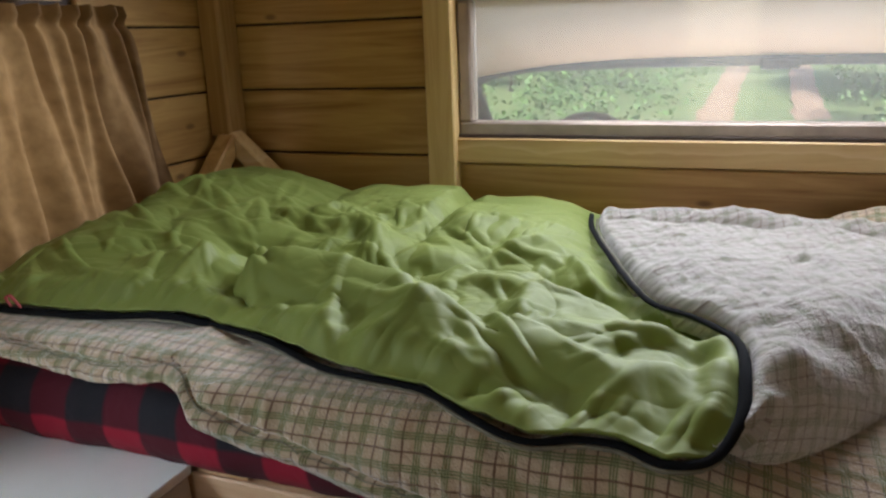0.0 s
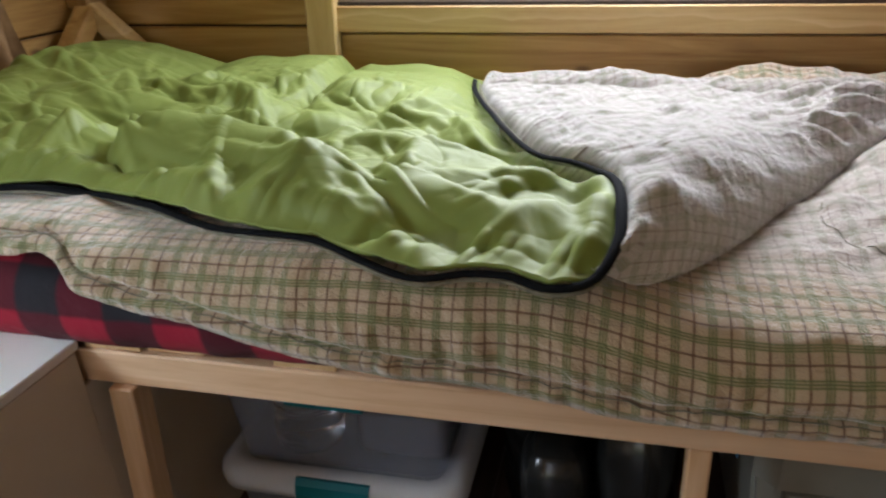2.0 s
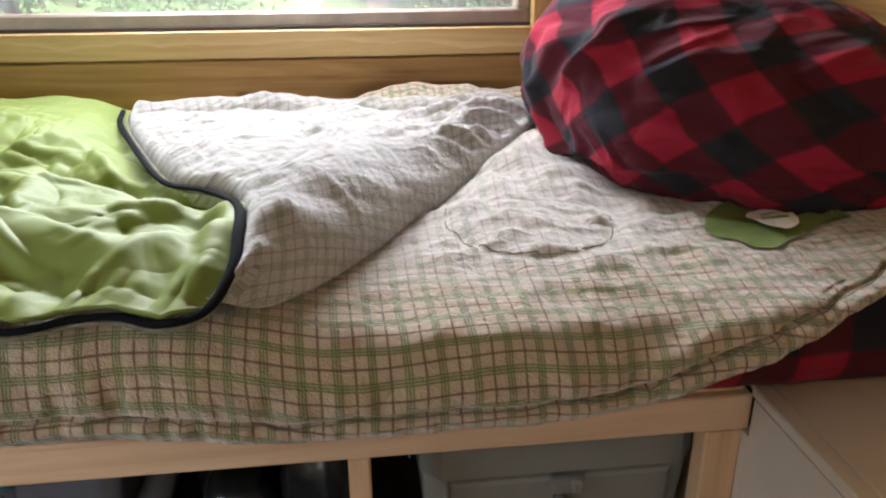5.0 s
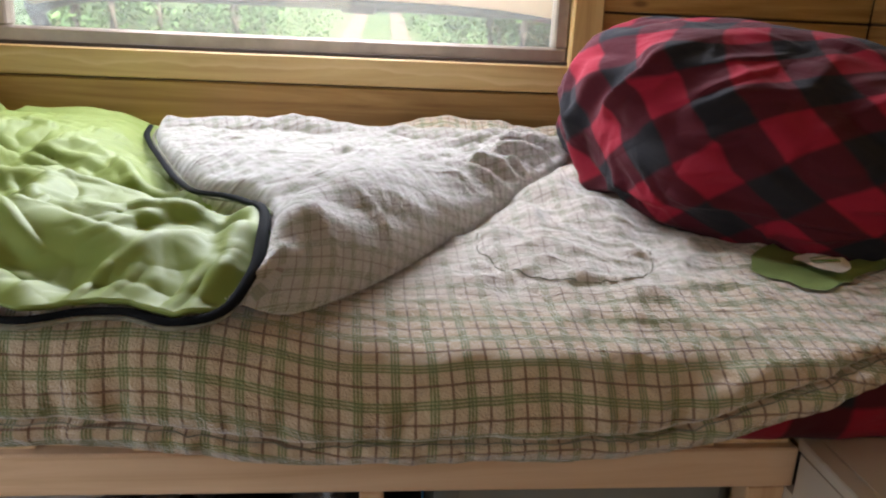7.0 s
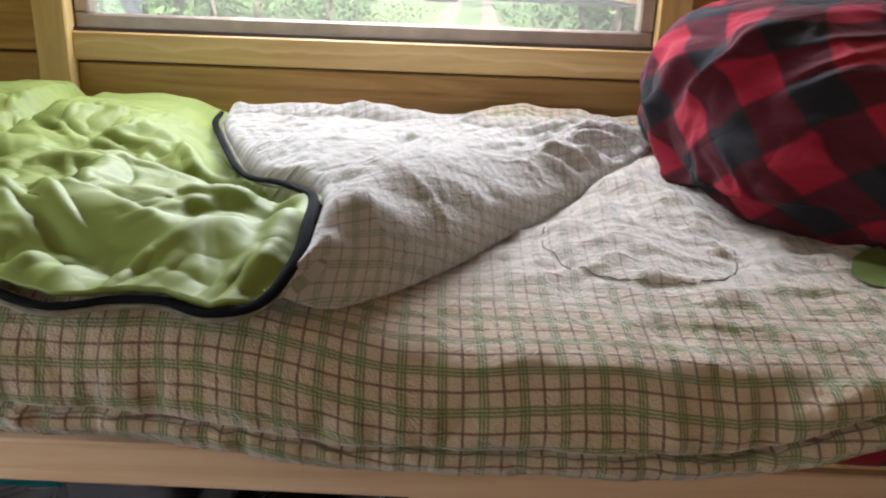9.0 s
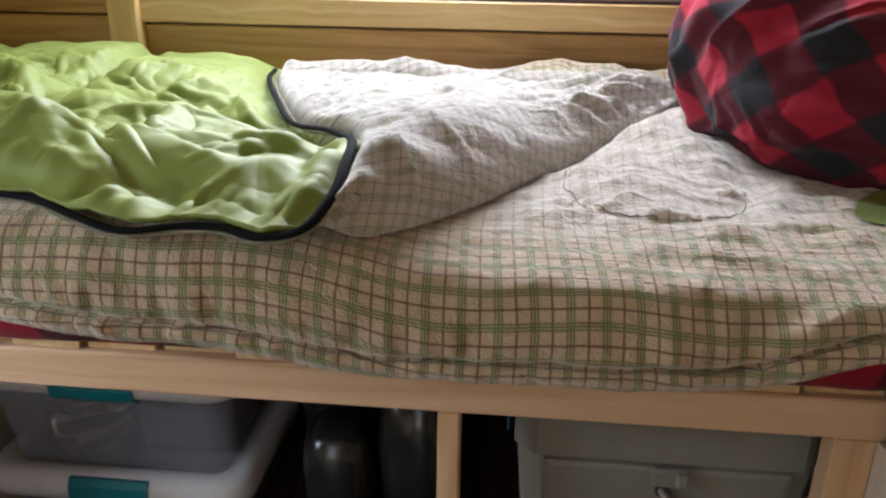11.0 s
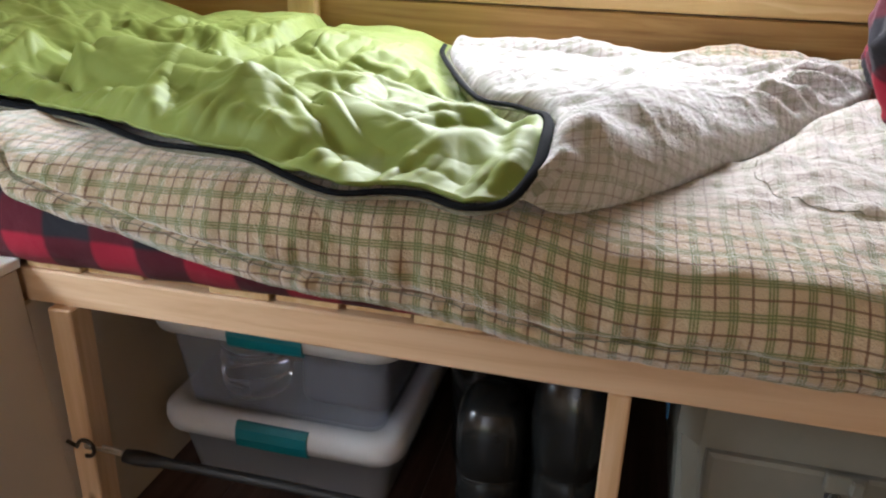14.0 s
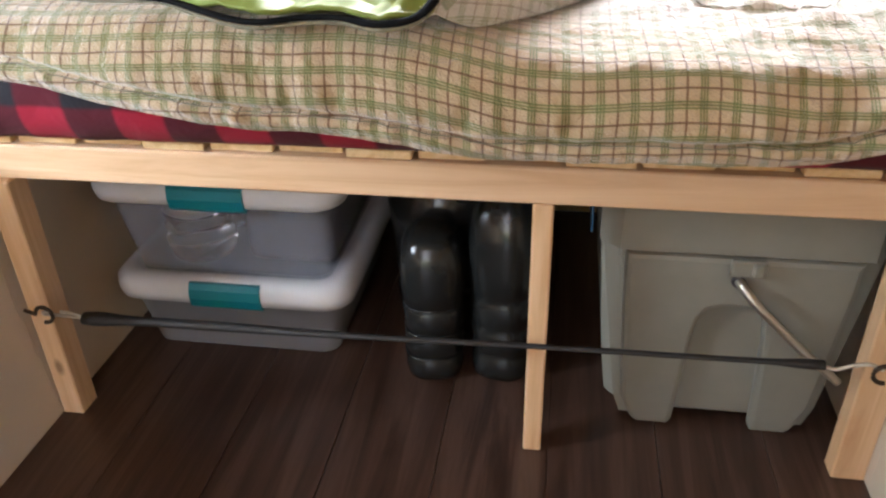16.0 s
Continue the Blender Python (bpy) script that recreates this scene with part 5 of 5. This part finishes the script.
terrain("ground", -400, 400, -400, 600, 90, 110, -0.03, GRASS, "green forest clearing ground with grass")
terrain("near_ground", -30, 30, 4, 60, 90, 90, 0.0, GRASS, "grass beside the dirt track")
bend = lambda y: 0.010 * (y - 16) ** 1.0 * 1.6
road = terrain("road", -1.05, -0.35, 5, 58, 6, 80, 0.05, DIRT, "two-rut dirt track leading away between trees", bend)
road2 = terrain("rut", 0.85, 1.50, 5, 58, 6, 80, 0.05, DIRT, "bare dirt wheel rut", bend)


def leaf_cloud(bm, centre, radius, count, rng, size):
    for _ in range(count):
        d = Vector((rng.gauss(0, 1), rng.gauss(0, 1), rng.gauss(0, 0.8)))
        d = d.normalized() * radius * rng.random() ** 0.45
        p = Vector(centre) + d
        q = Euler((rng.uniform(-1, 1), rng.uniform(-1, 1), rng.uniform(0, 6.28))).to_matrix()
        s = size * rng.uniform(0.6, 1.3)
        vs = [bm.verts.new(p + q @ Vector(c) * s) for c in ((-0.5, 0, 0), (0, -0.28, 0.04), (0.6, 0, 0), (0, 0.28, 0.04))]
        bm.faces.new(vs)


def make_tree(seed, height):
    rng = random.Random(seed)
    th = thing("tree", "leafy green woodland tree with a slender grey trunk", "tree", group="woodland trees")
    pts = [(0.05 * k * rng.uniform(-1, 1), 0.05 * k * rng.uniform(-1, 1), height * k / 8) for k in range(9)]
    part("trunk", tube(pts, lambda t: 0.11 * (1 - 0.8 * t) + 0.01), BARK, th, smooth=True)
    bm = bmesh.new()
    for k in range(16):
        z = height * rng.uniform(0.10, 1.0)
        a, r = rng.uniform(0, 6.28), rng.uniform(0.3, 1.7) * (1.1 - 0.5 * z / height)
        c = (r * math.cos(a), r * math.sin(a), z)
        leaf_cloud(bm, c, rng.uniform(0.45, 0.9), 120, rng, 0.17)
    part("crown", bm, LEAF, th)
    return th


rng = random.Random(4)
protos = [make_tree(s, h) for s, h in ((1, 6.0), (2, 7.5), (3, 5.0))]
spots = []
while len(spots) < 46:
    y = rng.uniform(13, 48)
    x = rng.choice((-1, 1)) * rng.uniform(2.8, 5 + y * 0.42) + 0.2
    spots.append((x, y))
for i, (x, y) in enumerate(spots):
    m = pose(x, y, ground_z(x, y) - 0.05, 0, 0, rng.uniform(0, 360))
    if i < 3:
        protos[i].matrix_basis = m
    else:
        copy_thing(protos[i % 3], m)
bm = bmesh.new()
for _ in range(1100):
    y = rng.uniform(9, 46)
    x = rng.choice((-1, 1)) * rng.uniform(1.75, 3 + y * 0.35) + 0.3
    leaf_cloud(bm, (x, y, ground_z(x, y) + 0.15), rng.uniform(0.25, 0.6), 24, rng, 0.15)
tagged(obj("undergrowth", bm, LEAF), "low green undergrowth and weeds along the track", "undergrowth", kind="stuff")
